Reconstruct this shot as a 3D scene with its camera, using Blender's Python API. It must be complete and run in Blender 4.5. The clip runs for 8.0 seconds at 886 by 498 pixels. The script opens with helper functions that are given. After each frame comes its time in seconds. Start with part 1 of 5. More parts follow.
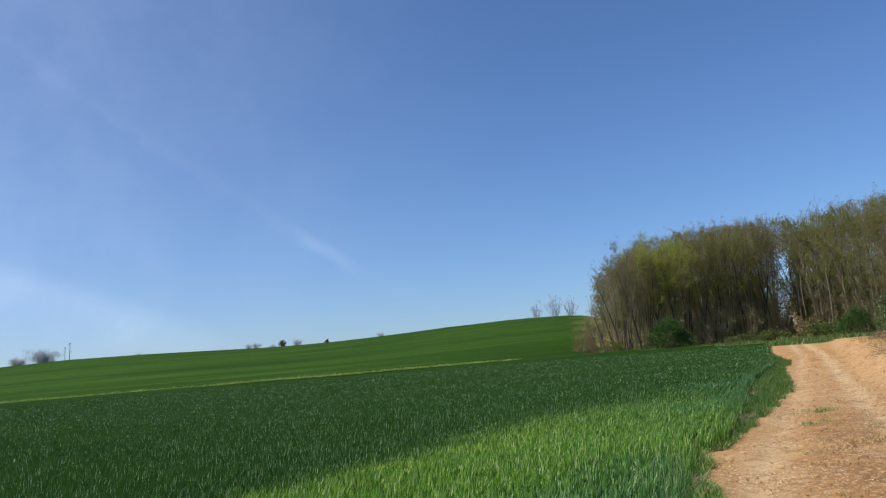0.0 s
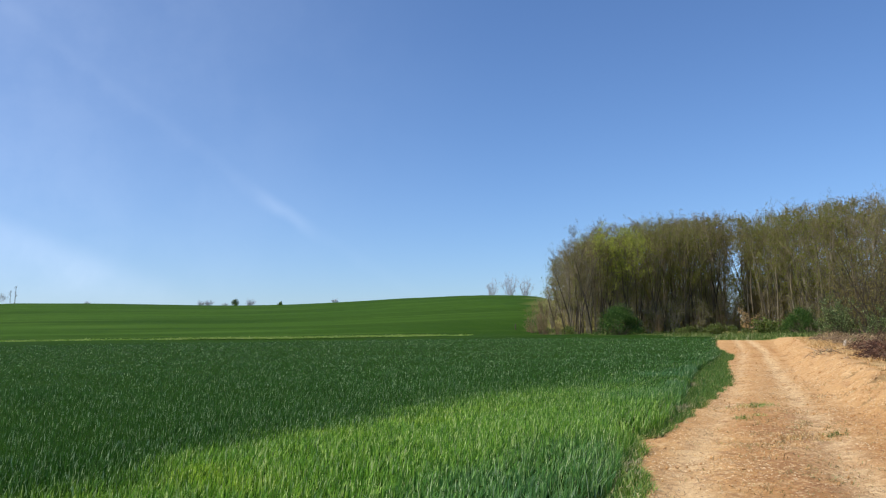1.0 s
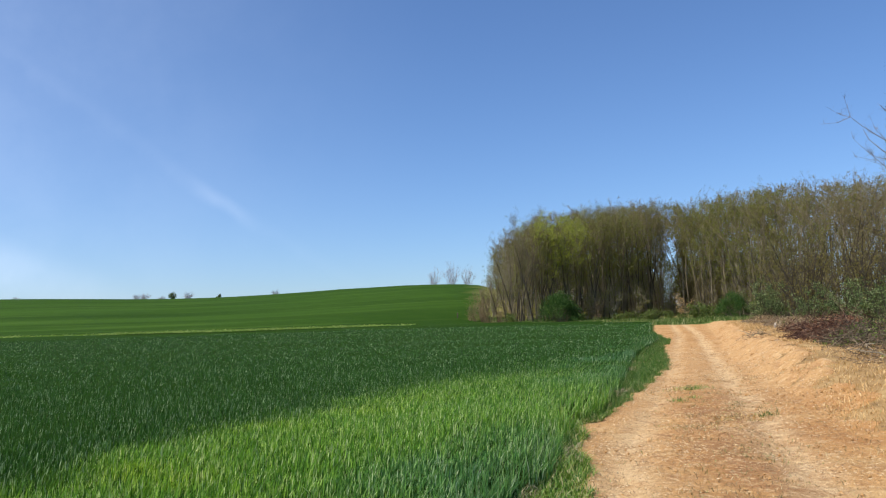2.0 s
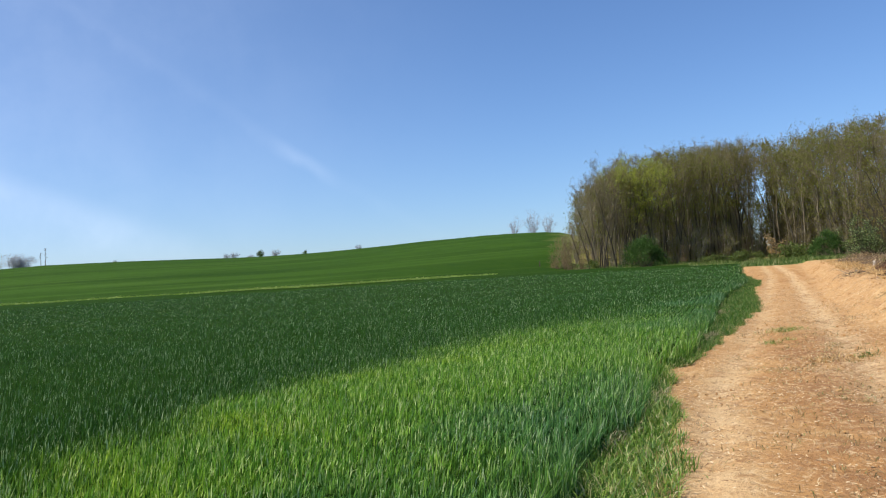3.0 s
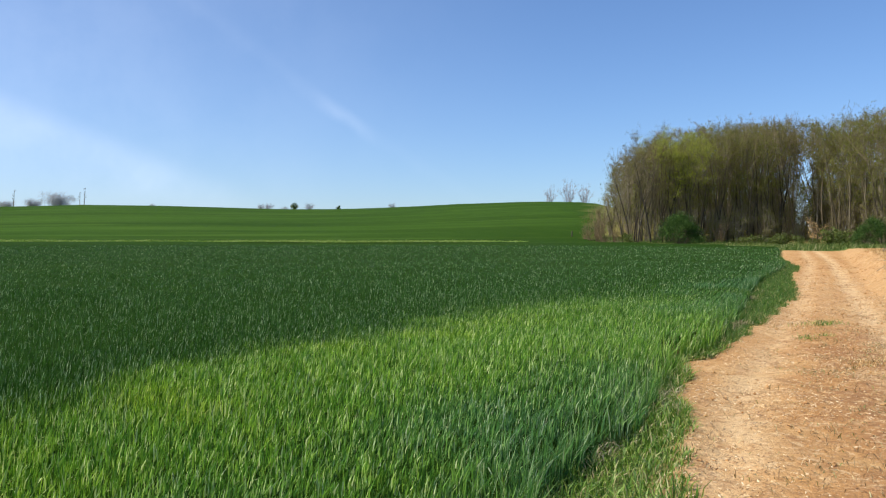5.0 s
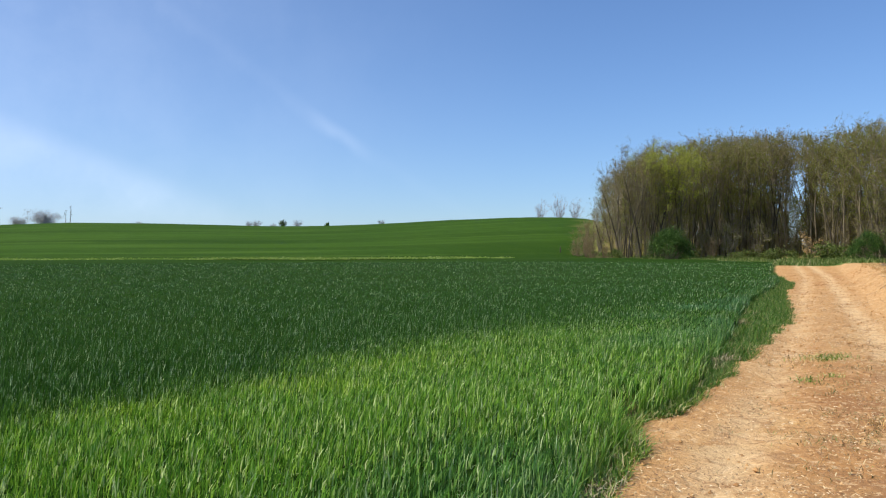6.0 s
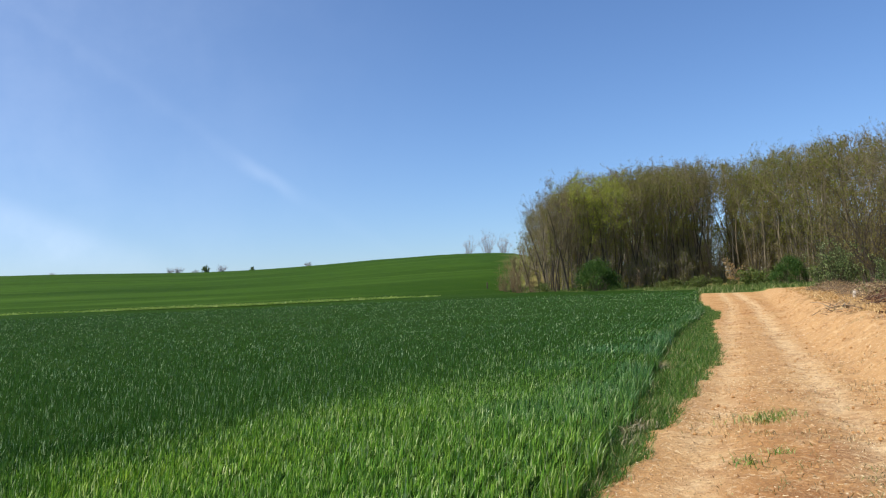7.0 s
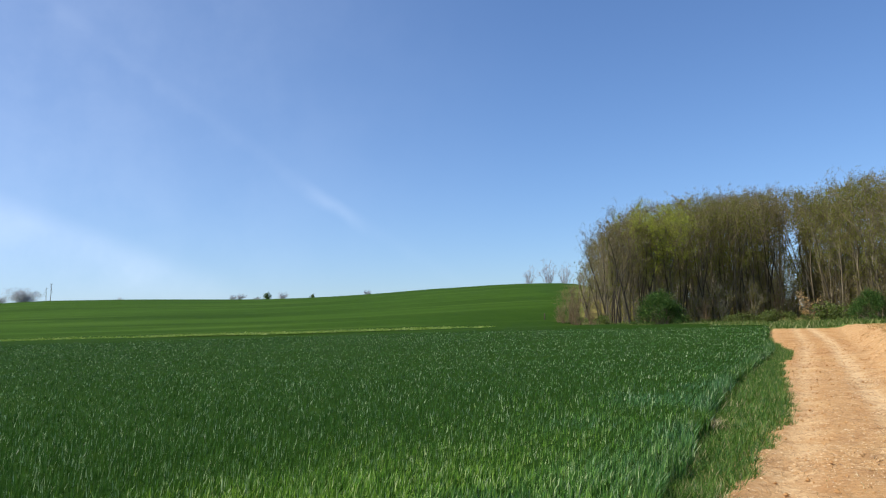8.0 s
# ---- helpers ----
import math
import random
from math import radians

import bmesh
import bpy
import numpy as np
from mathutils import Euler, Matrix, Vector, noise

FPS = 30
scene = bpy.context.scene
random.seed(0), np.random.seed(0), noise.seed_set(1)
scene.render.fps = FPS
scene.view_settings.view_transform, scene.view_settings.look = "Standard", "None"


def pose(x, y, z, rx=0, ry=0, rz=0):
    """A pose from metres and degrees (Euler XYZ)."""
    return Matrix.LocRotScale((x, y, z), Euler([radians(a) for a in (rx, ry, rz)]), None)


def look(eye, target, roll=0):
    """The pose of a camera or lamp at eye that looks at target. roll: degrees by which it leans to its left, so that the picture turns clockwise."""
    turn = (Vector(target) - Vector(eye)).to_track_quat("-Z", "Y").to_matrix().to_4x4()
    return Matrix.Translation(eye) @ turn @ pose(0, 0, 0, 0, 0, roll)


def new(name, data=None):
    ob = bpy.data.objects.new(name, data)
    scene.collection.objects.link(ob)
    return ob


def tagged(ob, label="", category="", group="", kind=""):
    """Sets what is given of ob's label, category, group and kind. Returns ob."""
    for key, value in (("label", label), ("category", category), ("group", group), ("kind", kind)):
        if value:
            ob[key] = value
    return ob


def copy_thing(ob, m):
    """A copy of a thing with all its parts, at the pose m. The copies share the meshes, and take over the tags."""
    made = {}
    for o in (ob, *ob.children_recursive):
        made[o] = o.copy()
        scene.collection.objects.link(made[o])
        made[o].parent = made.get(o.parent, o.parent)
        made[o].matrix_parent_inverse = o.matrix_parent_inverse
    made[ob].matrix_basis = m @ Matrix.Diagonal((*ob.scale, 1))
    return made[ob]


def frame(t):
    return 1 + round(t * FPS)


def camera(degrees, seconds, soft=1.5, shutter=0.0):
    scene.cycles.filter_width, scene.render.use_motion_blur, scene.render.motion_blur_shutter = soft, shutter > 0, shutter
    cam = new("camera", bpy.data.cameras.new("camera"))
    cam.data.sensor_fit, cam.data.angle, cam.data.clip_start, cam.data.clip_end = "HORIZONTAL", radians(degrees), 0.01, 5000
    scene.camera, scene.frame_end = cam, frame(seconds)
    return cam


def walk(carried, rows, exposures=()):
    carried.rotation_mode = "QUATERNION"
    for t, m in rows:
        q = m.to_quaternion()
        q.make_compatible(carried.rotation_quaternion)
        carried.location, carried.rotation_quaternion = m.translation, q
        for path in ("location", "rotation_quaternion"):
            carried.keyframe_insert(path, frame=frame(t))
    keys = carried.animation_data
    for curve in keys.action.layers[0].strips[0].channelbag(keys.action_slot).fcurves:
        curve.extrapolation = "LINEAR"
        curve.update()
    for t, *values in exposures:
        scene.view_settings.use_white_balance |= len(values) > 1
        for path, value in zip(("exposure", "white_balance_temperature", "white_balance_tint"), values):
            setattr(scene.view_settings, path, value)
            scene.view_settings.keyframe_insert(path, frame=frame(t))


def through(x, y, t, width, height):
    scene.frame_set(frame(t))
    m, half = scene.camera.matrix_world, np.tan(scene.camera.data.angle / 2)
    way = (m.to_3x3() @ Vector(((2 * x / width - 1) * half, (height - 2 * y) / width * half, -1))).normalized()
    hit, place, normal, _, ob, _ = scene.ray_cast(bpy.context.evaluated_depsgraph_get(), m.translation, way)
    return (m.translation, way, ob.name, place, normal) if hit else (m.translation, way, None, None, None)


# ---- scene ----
# ---- the camera and its walk ----
cam = camera(57.36, 8.0, soft=1.2)
ROWS = [
    (0, pose(-0.003, 0.052, 1.617, 98.531, 4.877, -1.202)),
    (0.1, pose(0.007, 0.052, 1.616, 98.454, 3.739, -1.355)),
    (0.3, pose(0.025, 0.050, 1.614, 97.398, 3.377, -1.275)),
    (0.5, pose(0.039, 0.048, 1.614, 95.780, 2.559, -1.732)),
    (0.6, pose(0.045, 0.047, 1.616, 95.663, 2.302, -1.743)),
    (0.8, pose(0.055, 0.042, 1.619, 95.919, 1.263, -2.027)),
    (1, pose(0.063, 0.033, 1.622, 96.425, 0.883, -4.571)),
    (1.2, pose(0.068, 0.028, 1.623, 96.367, 1.590, -6.648)),
    (2.3, pose(0.102, 0.118, 1.614, 95.031, 1.912, -8.655)),
    (2.5, pose(0.112, 0.144, 1.610, 94.533, 2.142, -7.692)),
    (2.7, pose(0.115, 0.157, 1.607, 93.830, 2.963, -5.863)),
    (3, pose(0.104, 0.143, 1.606, 92.357, 3.698, -2.782)),
    (3.2, pose(0.091, 0.118, 1.606, 91.800, 3.717, -1.784)),
    (3.5, pose(0.083, 0.105, 1.605, 91.455, 1.874, -0.213)),
    (4, pose(0.128, 0.213, 1.603, 91.142, -0.112, 0.821)),
    (4.4, pose(0.200, 0.398, 1.605, 90.194, 0.064, 0.201)),
    (4.5, pose(0.255, 0.527, 1.605, 90.000, -0.000, 0.001)),
    (4.7, pose(0.387, 0.797, 1.608, 89.793, -0.125, -0.298)),
    (5.8, pose(1.565, 3.575, 1.615, 90.603, 0.443, -0.705)),
    (6, pose(1.801, 4.077, 1.622, 90.991, 0.326, -0.838)),
    (6.2, pose(2.063, 4.663, 1.640, 91.184, -0.175, -1.392)),
    (6.5, pose(2.457, 5.498, 1.666, 91.853, 0.042, -3.268)),
    (6.7, pose(2.722, 6.099, 1.676, 92.628, 1.301, -4.559)),
    (7, pose(3.038, 6.818, 1.690, 93.610, 2.632, -5.462)),
    (7.2, pose(3.256, 7.299, 1.712, 94.146, 2.372, -4.901)),
    (7.4, pose(3.500, 7.802, 1.716, 94.758, 2.017, -3.790)),
    (7.5, pose(3.623, 8.063, 1.713, 94.990, 2.139, -3.414)),
    (7.8, pose(3.960, 8.773, 1.728, 95.463, 2.119, -2.022)),
    (8, pose(4.218, 9.305, 1.744, 95.874, 1.712, -0.997)),
]
walk(cam, ROWS, [(0, -0.03, 6100, 10), (0.25, 0.24, 6200, 10), (0.6, 0.35, 6250, 10), (1.0, 0.2, 6250, 10), (1.3, 0.23, 6250, 10), (2.3, 0.24, 6300, 10),
                 (3.0, 0.25, 6320, 10), (3.6, 0.3, 6420, 10), (4.1, 0.26, 6420, 10), (4.7, 0.32, 6450, 10), (6, 0.28, 6400, 10), (8, 0.27, 6380, 10)])

# ---- sun, sky and exposure ----
SUN_AZ, SUN_EL = radians(-105.0), radians(50.0)
scene.view_settings.exposure = 0.0
world = bpy.data.worlds.new("sky")
scene.world = world
world.use_nodes = True
wt = world.node_tree
wt.nodes.clear()


def nd(tree, kind, **values):
    """A node with some of its properties and inputs set."""
    n = tree.nodes.new(kind)
    for key, value in values.items():
        if key in n.inputs:
            n.inputs[key].default_value = value
    return n


def math_node(tree, op, a, b=None, clamp=False):
    n = tree.nodes.new("ShaderNodeMath")
    n.operation, n.use_clamp = op, clamp
    for i, v in enumerate((a, b)):
        if v is None:
            continue
        if isinstance(v, (int, float)):
            n.inputs[i].default_value = v
        else:
            tree.links.new(v, n.inputs[i])
    return n.outputs[0]


def smooth_range(tree, value, lo, hi, a=0.0, b=1.0):
    n = tree.nodes.new("ShaderNodeMapRange")
    n.interpolation_type = "SMOOTHSTEP"
    for key, v in zip(("From Min", "From Max", "To Min", "To Max"), (lo, hi, a, b)):
        n.inputs[key].default_value = v
    tree.links.new(value, n.inputs["Value"])
    return n.outputs["Result"]


def build_sky():
    sky = wt.nodes.new("ShaderNodeTexSky")
    sky.sky_type = "NISHITA"
    sky.sun_disc = False
    sky.sun_elevation, sky.sun_rotation = SUN_EL, SUN_AZ % (2 * math.pi)
    sky.altitude, sky.air_density, sky.dust_density, sky.ozone_density = 200, 1.0, 0.6, 6.0
    co = wt.nodes.new("ShaderNodeTexCoord")
    sep = wt.nodes.new("ShaderNodeSeparateXYZ")
    wt.links.new(co.outputs["Generated"], sep.inputs[0])
    x, y, z = sep.outputs
    az = math_node(wt, "MULTIPLY", math_node(wt, "ARCTAN2", x, y), 57.2958)
    el = math_node(wt, "MULTIPLY", math_node(wt, "ARCSINE", z), 57.2958)
    wisp = nd(wt, "ShaderNodeTexNoise", Scale=9.0, Detail=5.0, Roughness=0.6)
    wt.links.new(co.outputs["Generated"], wisp.inputs["Vector"])
    soft = smooth_range(wt, wisp.outputs["Fac"], 0.3, 0.7, 0.62, 1.0)
    shift = math_node(wt, "MULTIPLY", math_node(wt, "SUBTRACT", wisp.outputs["Fac"], 0.5), 2.2)
    # broad thin veil with a sharper upper rim, and a thinner broken trail above it
    d1 = math_node(wt, "ADD", math_node(wt, "SUBTRACT", el, math_node(wt, "MULTIPLY", math_node(wt, "ADD", az, 14.2), -0.385)), -3.9)
    d1 = math_node(wt, "ADD", d1, math_node(wt, "MULTIPLY", shift, 0.5))
    veil = math_node(wt, "MULTIPLY", smooth_range(wt, d1, -5.0, -0.5), smooth_range(wt, d1, -1.1, 0.9, 1.0, 0.0))
    veil = math_node(wt, "MULTIPLY", veil, smooth_range(wt, az, -21.0, -9.0, 1.0, 0.0))
    veil = math_node(wt, "MULTIPLY", veil, math_node(wt, "MULTIPLY", soft, 0.17))
    d2 = math_node(wt, "ADD", math_node(wt, "SUBTRACT", el, math_node(wt, "MULTIPLY", math_node(wt, "ADD", az, 5.3), -0.66)), -8.4)
    d2 = math_node(wt, "ABSOLUTE", math_node(wt, "ADD", d2, math_node(wt, "MULTIPLY", shift, 0.7)))
    trail = math_node(wt, "MULTIPLY", smooth_range(wt, d2, 0.0, 1.0, 1.0, 0.0), smooth_range(wt, az, -9.2, -7.0, 0.22, 1.0))
    trail = math_node(wt, "MULTIPLY", trail, smooth_range(wt, az, -6.2, -3.8, 1.0, 0.16))
    trail = math_node(wt, "MULTIPLY", trail, math_node(wt, "MULTIPLY", soft, 0.1))
    haze = math_node(wt, "MULTIPLY", smooth_range(wt, az, -34.0, 12.0, 0.165, 0.0), soft)
    cover = math_node(wt, "MULTIPLY", math_node(wt, "ADD", math_node(wt, "ADD", veil, haze), trail), smooth_range(wt, el, -1.0, 1.5), clamp=True)
    mix = wt.nodes.new("ShaderNodeMix")
    mix.data_type = "RGBA"
    wt.links.new(cover, mix.inputs["Factor"])
    tint = wt.nodes.new("ShaderNodeMix")
    tint.data_type, tint.blend_type = "RGBA", "MULTIPLY"
    tint.inputs["Factor"].default_value = 1.0
    tint.inputs["B"].default_value = (0.93, 1.0, 1.12, 1)
    wt.links.new(sky.outputs["Color"], tint.inputs["A"])
    wt.links.new(tint.outputs["Result"], mix.inputs["A"])
    mix.inputs["B"].default_value = (8.0, 8.9, 10.5, 1)
    back = nd(wt, "ShaderNodeBackground", Strength=0.11)
    out = wt.nodes.new("ShaderNodeOutputWorld")
    wt.links.new(mix.outputs["Result"], back.inputs["Color"])
    wt.links.new(back.outputs[0], out.inputs["Surface"])


build_sky()
sun = new("sun", bpy.data.lights.new("sun", "SUN"))
sun.data.energy, sun.data.angle, sun.data.color = 4.2, radians(0.53), (1.0, 0.95, 0.87)
sun_from = Vector((math.sin(SUN_AZ) * math.cos(SUN_EL), math.cos(SUN_AZ) * math.cos(SUN_EL), math.sin(SUN_EL)))
sun.matrix_world = look(tuple(sun_from * 60), (0, 0, 0))


# ---- materials ----
def material(name, base, rough=0.8, spec=0.3):
    m = bpy.data.materials.new(name)
    m.use_nodes = True
    b = m.node_tree.nodes["Principled BSDF"]
    b.inputs["Base Color"].default_value = (*base, 1)
    b.inputs["Roughness"].default_value = rough
    b.inputs["Specular IOR Level"].default_value = spec
    return m, m.node_tree, b


def ramp(tree, value, stops):
    n = tree.nodes.new("ShaderNodeValToRGB")
    tree.links.new(value, n.inputs["Fac"])
    e = n.color_ramp.elements
    while len(e) < len(stops):
        e.new(0.5)
    for k, (p, c) in zip(e, stops):
        k.position, k.color = p, (*c, 1)
    return n.outputs["Color"]


def noise_at(tree, scale, detail=4.0, rough=0.55, stretch=None):
    geo = tree.nodes.new("ShaderNodeNewGeometry")
    n = nd(tree, "ShaderNodeTexNoise", Scale=scale, Detail=detail, Roughness=rough)
    if stretch:
        mp = tree.nodes.new("ShaderNodeMapping")
        mp.inputs["Scale"].default_value = stretch[:3]
        if len(stretch) > 3:
            mp.inputs["Rotation"].default_value = (0, 0, stretch[3])
        tree.links.new(geo.outputs["Position"], mp.inputs["Vector"])
        tree.links.new(mp.outputs[0], n.inputs["Vector"])
    else:
        tree.links.new(geo.outputs["Position"], n.inputs["Vector"])
    return n.outputs["Fac"]


def blend(tree, fac, a, b, mode="MIX"):
    n = tree.nodes.new("ShaderNodeMix")
    n.data_type, n.blend_type = "RGBA", mode
    for key, v in (("Factor", fac), ("A", a), ("B", b)):
        if isinstance(v, (int, float)):
            n.inputs[key].default_value = v
        elif isinstance(v, tuple):
            n.inputs[key].default_value = (*v, 1)
        else:
            tree.links.new(v, n.inputs[key])
    return n.outputs["Result"]


def attribute(tree, name):
    n = tree.nodes.new("ShaderNodeAttribute")
    n.attribute_name = name
    return n.outputs["Fac"]


def bump(tree, bsdf, height, strength, distance):
    n = nd(tree, "ShaderNodeBump", Strength=strength, Distance=distance)
    tree.links.new(height, n.inputs["Height"])
    tree.links.new(n.outputs[0], bsdf.inputs["Normal"])


def leafy(name, stops, rough, spec, through, patch=None):
    """Thin leaves: a colour per leaf, a share of light passing through."""
    m, t, b = material(name, (0.1, 0.2, 0.05), rough, spec)
    geo = t.nodes.new("ShaderNodeNewGeometry")
    col = ramp(t, geo.outputs["Random Per Island"], stops)
    if patch:
        scale, tint, lo, hi = patch
        col = blend(t, smooth_range(t, noise_at(t, scale, 3.0), lo, hi), col, blend(t, 0.75, col, tint))
    t.links.new(col, b.inputs["Base Color"])
    if through:
        tr = t.nodes.new("ShaderNodeBsdfTranslucent")
        t.links.new(blend(t, 0.5, col, (0.35, 0.5, 0.05), "SOFT_LIGHT"), tr.inputs["Color"])
        mx = nd(t, "ShaderNodeMixShader", Fac=through)
        t.links.new(b.outputs[0], mx.inputs[1])
        t.links.new(tr.outputs[0], mx.inputs[2])
        t.links.new(mx.outputs[0], t.nodes["Material Output"].inputs["Surface"])
    return m


def wheat_material():
    """Young wheat: a dark blue-green stand with a lighter yellow-green sweep beside the track."""
    m, t, b = material("wheat_leaf", (0.05, 0.13, 0.03), 0.42, 0.36)
    geo = t.nodes.new("ShaderNodeNewGeometry")
    # the palest stops paint sun glints on some blades into the leaf colour
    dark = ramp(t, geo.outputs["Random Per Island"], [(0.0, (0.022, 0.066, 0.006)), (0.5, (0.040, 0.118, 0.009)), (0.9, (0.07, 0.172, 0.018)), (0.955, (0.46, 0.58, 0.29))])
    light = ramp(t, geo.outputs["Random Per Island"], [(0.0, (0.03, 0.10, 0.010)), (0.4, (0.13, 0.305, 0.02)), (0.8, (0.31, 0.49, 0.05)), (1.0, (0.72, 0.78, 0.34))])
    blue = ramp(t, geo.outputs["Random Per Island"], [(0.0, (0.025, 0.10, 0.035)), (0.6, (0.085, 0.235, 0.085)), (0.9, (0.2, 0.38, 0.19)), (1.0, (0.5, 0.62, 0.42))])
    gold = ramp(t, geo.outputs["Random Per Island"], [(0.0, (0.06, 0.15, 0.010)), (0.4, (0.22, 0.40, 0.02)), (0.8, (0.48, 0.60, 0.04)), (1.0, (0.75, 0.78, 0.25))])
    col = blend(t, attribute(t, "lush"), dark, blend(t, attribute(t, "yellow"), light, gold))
    col = blend(t, attribute(t, "blue"), col, blue)
    t.links.new(col, b.inputs["Base Color"])
    tr = t.nodes.new("ShaderNodeBsdfTranslucent")
    t.links.new(col, tr.inputs["Color"])
    mx = nd(t, "ShaderNodeMixShader", Fac=0.26)
    t.links.new(b.outputs[0], mx.inputs[1])
    t.links.new(tr.outputs[0], mx.inputs[2])
    t.links.new(mx.outputs[0], t.nodes["Material Output"].inputs["Surface"])
    return m


def ground_material():
    m, t, b = material("ground_cover", (0.1, 0.1, 0.05), 0.95, 0.03)
    # far wheat with pale tramlines that run across the slope
    n1, n2 = noise_at(t, 0.02, 4.0), noise_at(t, 0.35, 5.0)
    crop = ramp(t, n1, [(0.3, (0.027, 0.06, 0.006)), (0.5, (0.038, 0.082, 0.008)), (0.7, (0.052, 0.104, 0.01))])
    crop = blend(t, smooth_range(t, n2, 0.35, 0.7, 0.0, 0.5), crop, (0.022, 0.056, 0.006))
    lane = t.nodes.new("ShaderNodeCombineXYZ")
    t.links.new(math_node(t, "MULTIPLY", attribute(t, "up_slope"), 0.075), lane.inputs[0])
    t.links.new(math_node(t, "MULTIPLY", attribute(t, "along_slope"), 0.0045), lane.inputs[1])
    bands = nd(t, "ShaderNodeTexNoise", Scale=1.0, Detail=2.0, Roughness=0.5)
    t.links.new(lane.outputs[0], bands.inputs["Vector"])
    crop = blend(t, smooth_range(t, bands.outputs["Fac"], 0.48, 0.66, 0.0, 0.55), crop, (0.056, 0.112, 0.012))
    crop = blend(t, smooth_range(t, bands.outputs["Fac"], 0.46, 0.34, 0.0, 0.55), crop, (0.024, 0.056, 0.006))
    lines = nd(t, "ShaderNodeTexNoise", Scale=4.2, Detail=2.0, Roughness=0.55)
    t.links.new(lane.outputs[0], lines.inputs["Vector"])
    crop = blend(t, smooth_range(t, lines.outputs["Fac"], 0.56, 0.66, 0.0, 0.45), crop, (0.078, 0.132, 0.02))
    crop = blend(t, smooth_range(t, lines.outputs["Fac"], 0.44, 0.34, 0.0, 0.35), crop, (0.022, 0.054, 0.006))
    # shade between the nearer blades, painted into the sheet as near-black green
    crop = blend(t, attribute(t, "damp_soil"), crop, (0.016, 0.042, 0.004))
    litter = ramp(t, noise_at(t, 1.6, 6.0, 0.65), [(0.25, (0.22, 0.125, 0.055)), (0.5, (0.42, 0.25, 0.105)), (0.75, (0.58, 0.39, 0.18))])
    green = ramp(t, noise_at(t, 0.9, 5.0), [(0.3, (0.05, 0.10, 0.02)), (0.7, (0.13, 0.2, 0.04))])
    wild = blend(t, attribute(t, "green"), litter, green)
    t.links.new(blend(t, attribute(t, "field"), wild, crop), b.inputs["Base Color"])
    bump(t, b, noise_at(t, 6.0, 6.0, 0.7), 0.6, 0.08)
    return m


def dirt_material():
    m, t, b = material("track_soil", (0.5, 0.33, 0.17), 0.95, 0.1)
    n1, n2, n3 = noise_at(t, 0.7, 5.0), noise_at(t, 5.5, 6.0, 0.72), noise_at(t, 24.0, 5.0, 0.75)
    n4 = noise_at(t, 11.0, 5.0, 0.7)
    base = ramp(t, n1, [(0.3, (0.40, 0.182, 0.058)), (0.5, (0.525, 0.272, 0.094)), (0.72, (0.59, 0.36, 0.145))])
    base = blend(t, attribute(t, "pale"), base, (0.71, 0.48, 0.24))
    base = blend(t, math_node(t, "MULTIPLY", attribute(t, "brown"), smooth_range(t, n2, 0.3, 0.6)), base, (0.33, 0.16, 0.065))
    base = blend(t, attribute(t, "orange"), base, ramp(t, n2, [(0.3, (0.44, 0.235, 0.09)), (0.7, (0.66, 0.40, 0.17))]))
    base = blend(t, smooth_range(t, n2, 0.52, 0.7, 0.0, 0.6), base, (0.40, 0.2, 0.07))
    n5 = noise_at(t, 2.3, 6.0, 0.68, (1.0, 0.7, 1.0, -0.4))
    base = blend(t, smooth_range(t, n5, 0.53, 0.66, 0.0, 0.6), base, (0.36, 0.185, 0.075))
    base = blend(t, smooth_range(t, n5, 0.44, 0.33, 0.0, 0.5), base, (0.74, 0.5, 0.25))
    base = blend(t, smooth_range(t, n4, 0.54, 0.64, 0.0, 0.5), base, (0.33, 0.17, 0.07))
    base = blend(t, smooth_range(t, n4, 0.45, 0.36, 0.0, 0.55), base, (0.76, 0.54, 0.29))
    base = blend(t, smooth_range(t, n3, 0.55, 0.7, 0.0, 0.42), base, (0.24, 0.125, 0.05))
    base = blend(t, smooth_range(t, n3, 0.45, 0.33, 0.0, 0.4), base, (0.78, 0.58, 0.34))
    t.links.new(base, b.inputs["Base Color"])
    bump(t, b, math_node(t, "ADD", math_node(t, "ADD", n2, n4), math_node(t, "MULTIPLY", n3, 0.3)), 0.7, 0.045)
    return m


def bark_material(name, stops, vary=0.35):
    m, t, b = material(name, stops[0][1], 0.9, 0.2)
    info = t.nodes.new("ShaderNodeObjectInfo")
    col = ramp(t, noise_at(t, 3.0, 5.0, 0.7, (1, 1, 0.25)), stops)
    col = blend(t, math_node(t, "MULTIPLY", info.outputs["Random"], vary), col, (0.3, 0.27, 0.2))
    t.links.new(col, b.inputs["Base Color"])
    bump(t, b, noise_at(t, 14.0, 4.0, 0.7, (1, 1, 0.2)), 0.7, 0.03)
    return m


WHEAT = wheat_material()
GROUND = ground_material()
DIRT = dirt_material()
BARK = bark_material("bark", [(0.3, (0.13, 0.10, 0.06)), (0.55, (0.26, 0.205, 0.125)), (0.8, (0.42, 0.345, 0.22))])
BARK_DARK = bark_material("dark_bark", [(0.3, (0.08, 0.062, 0.035)), (0.55, (0.18, 0.14, 0.082)), (0.8, (0.32, 0.255, 0.155))], 0.2)
# pale bark; inside the wood its lighter colour also makes up for missing light
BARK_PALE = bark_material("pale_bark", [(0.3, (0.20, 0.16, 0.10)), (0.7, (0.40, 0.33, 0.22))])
BARK_TWIG = bark_material("brown_twig", [(0.3, (0.115, 0.09, 0.046)), (0.7, (0.29, 0.23, 0.115))], 0.15)
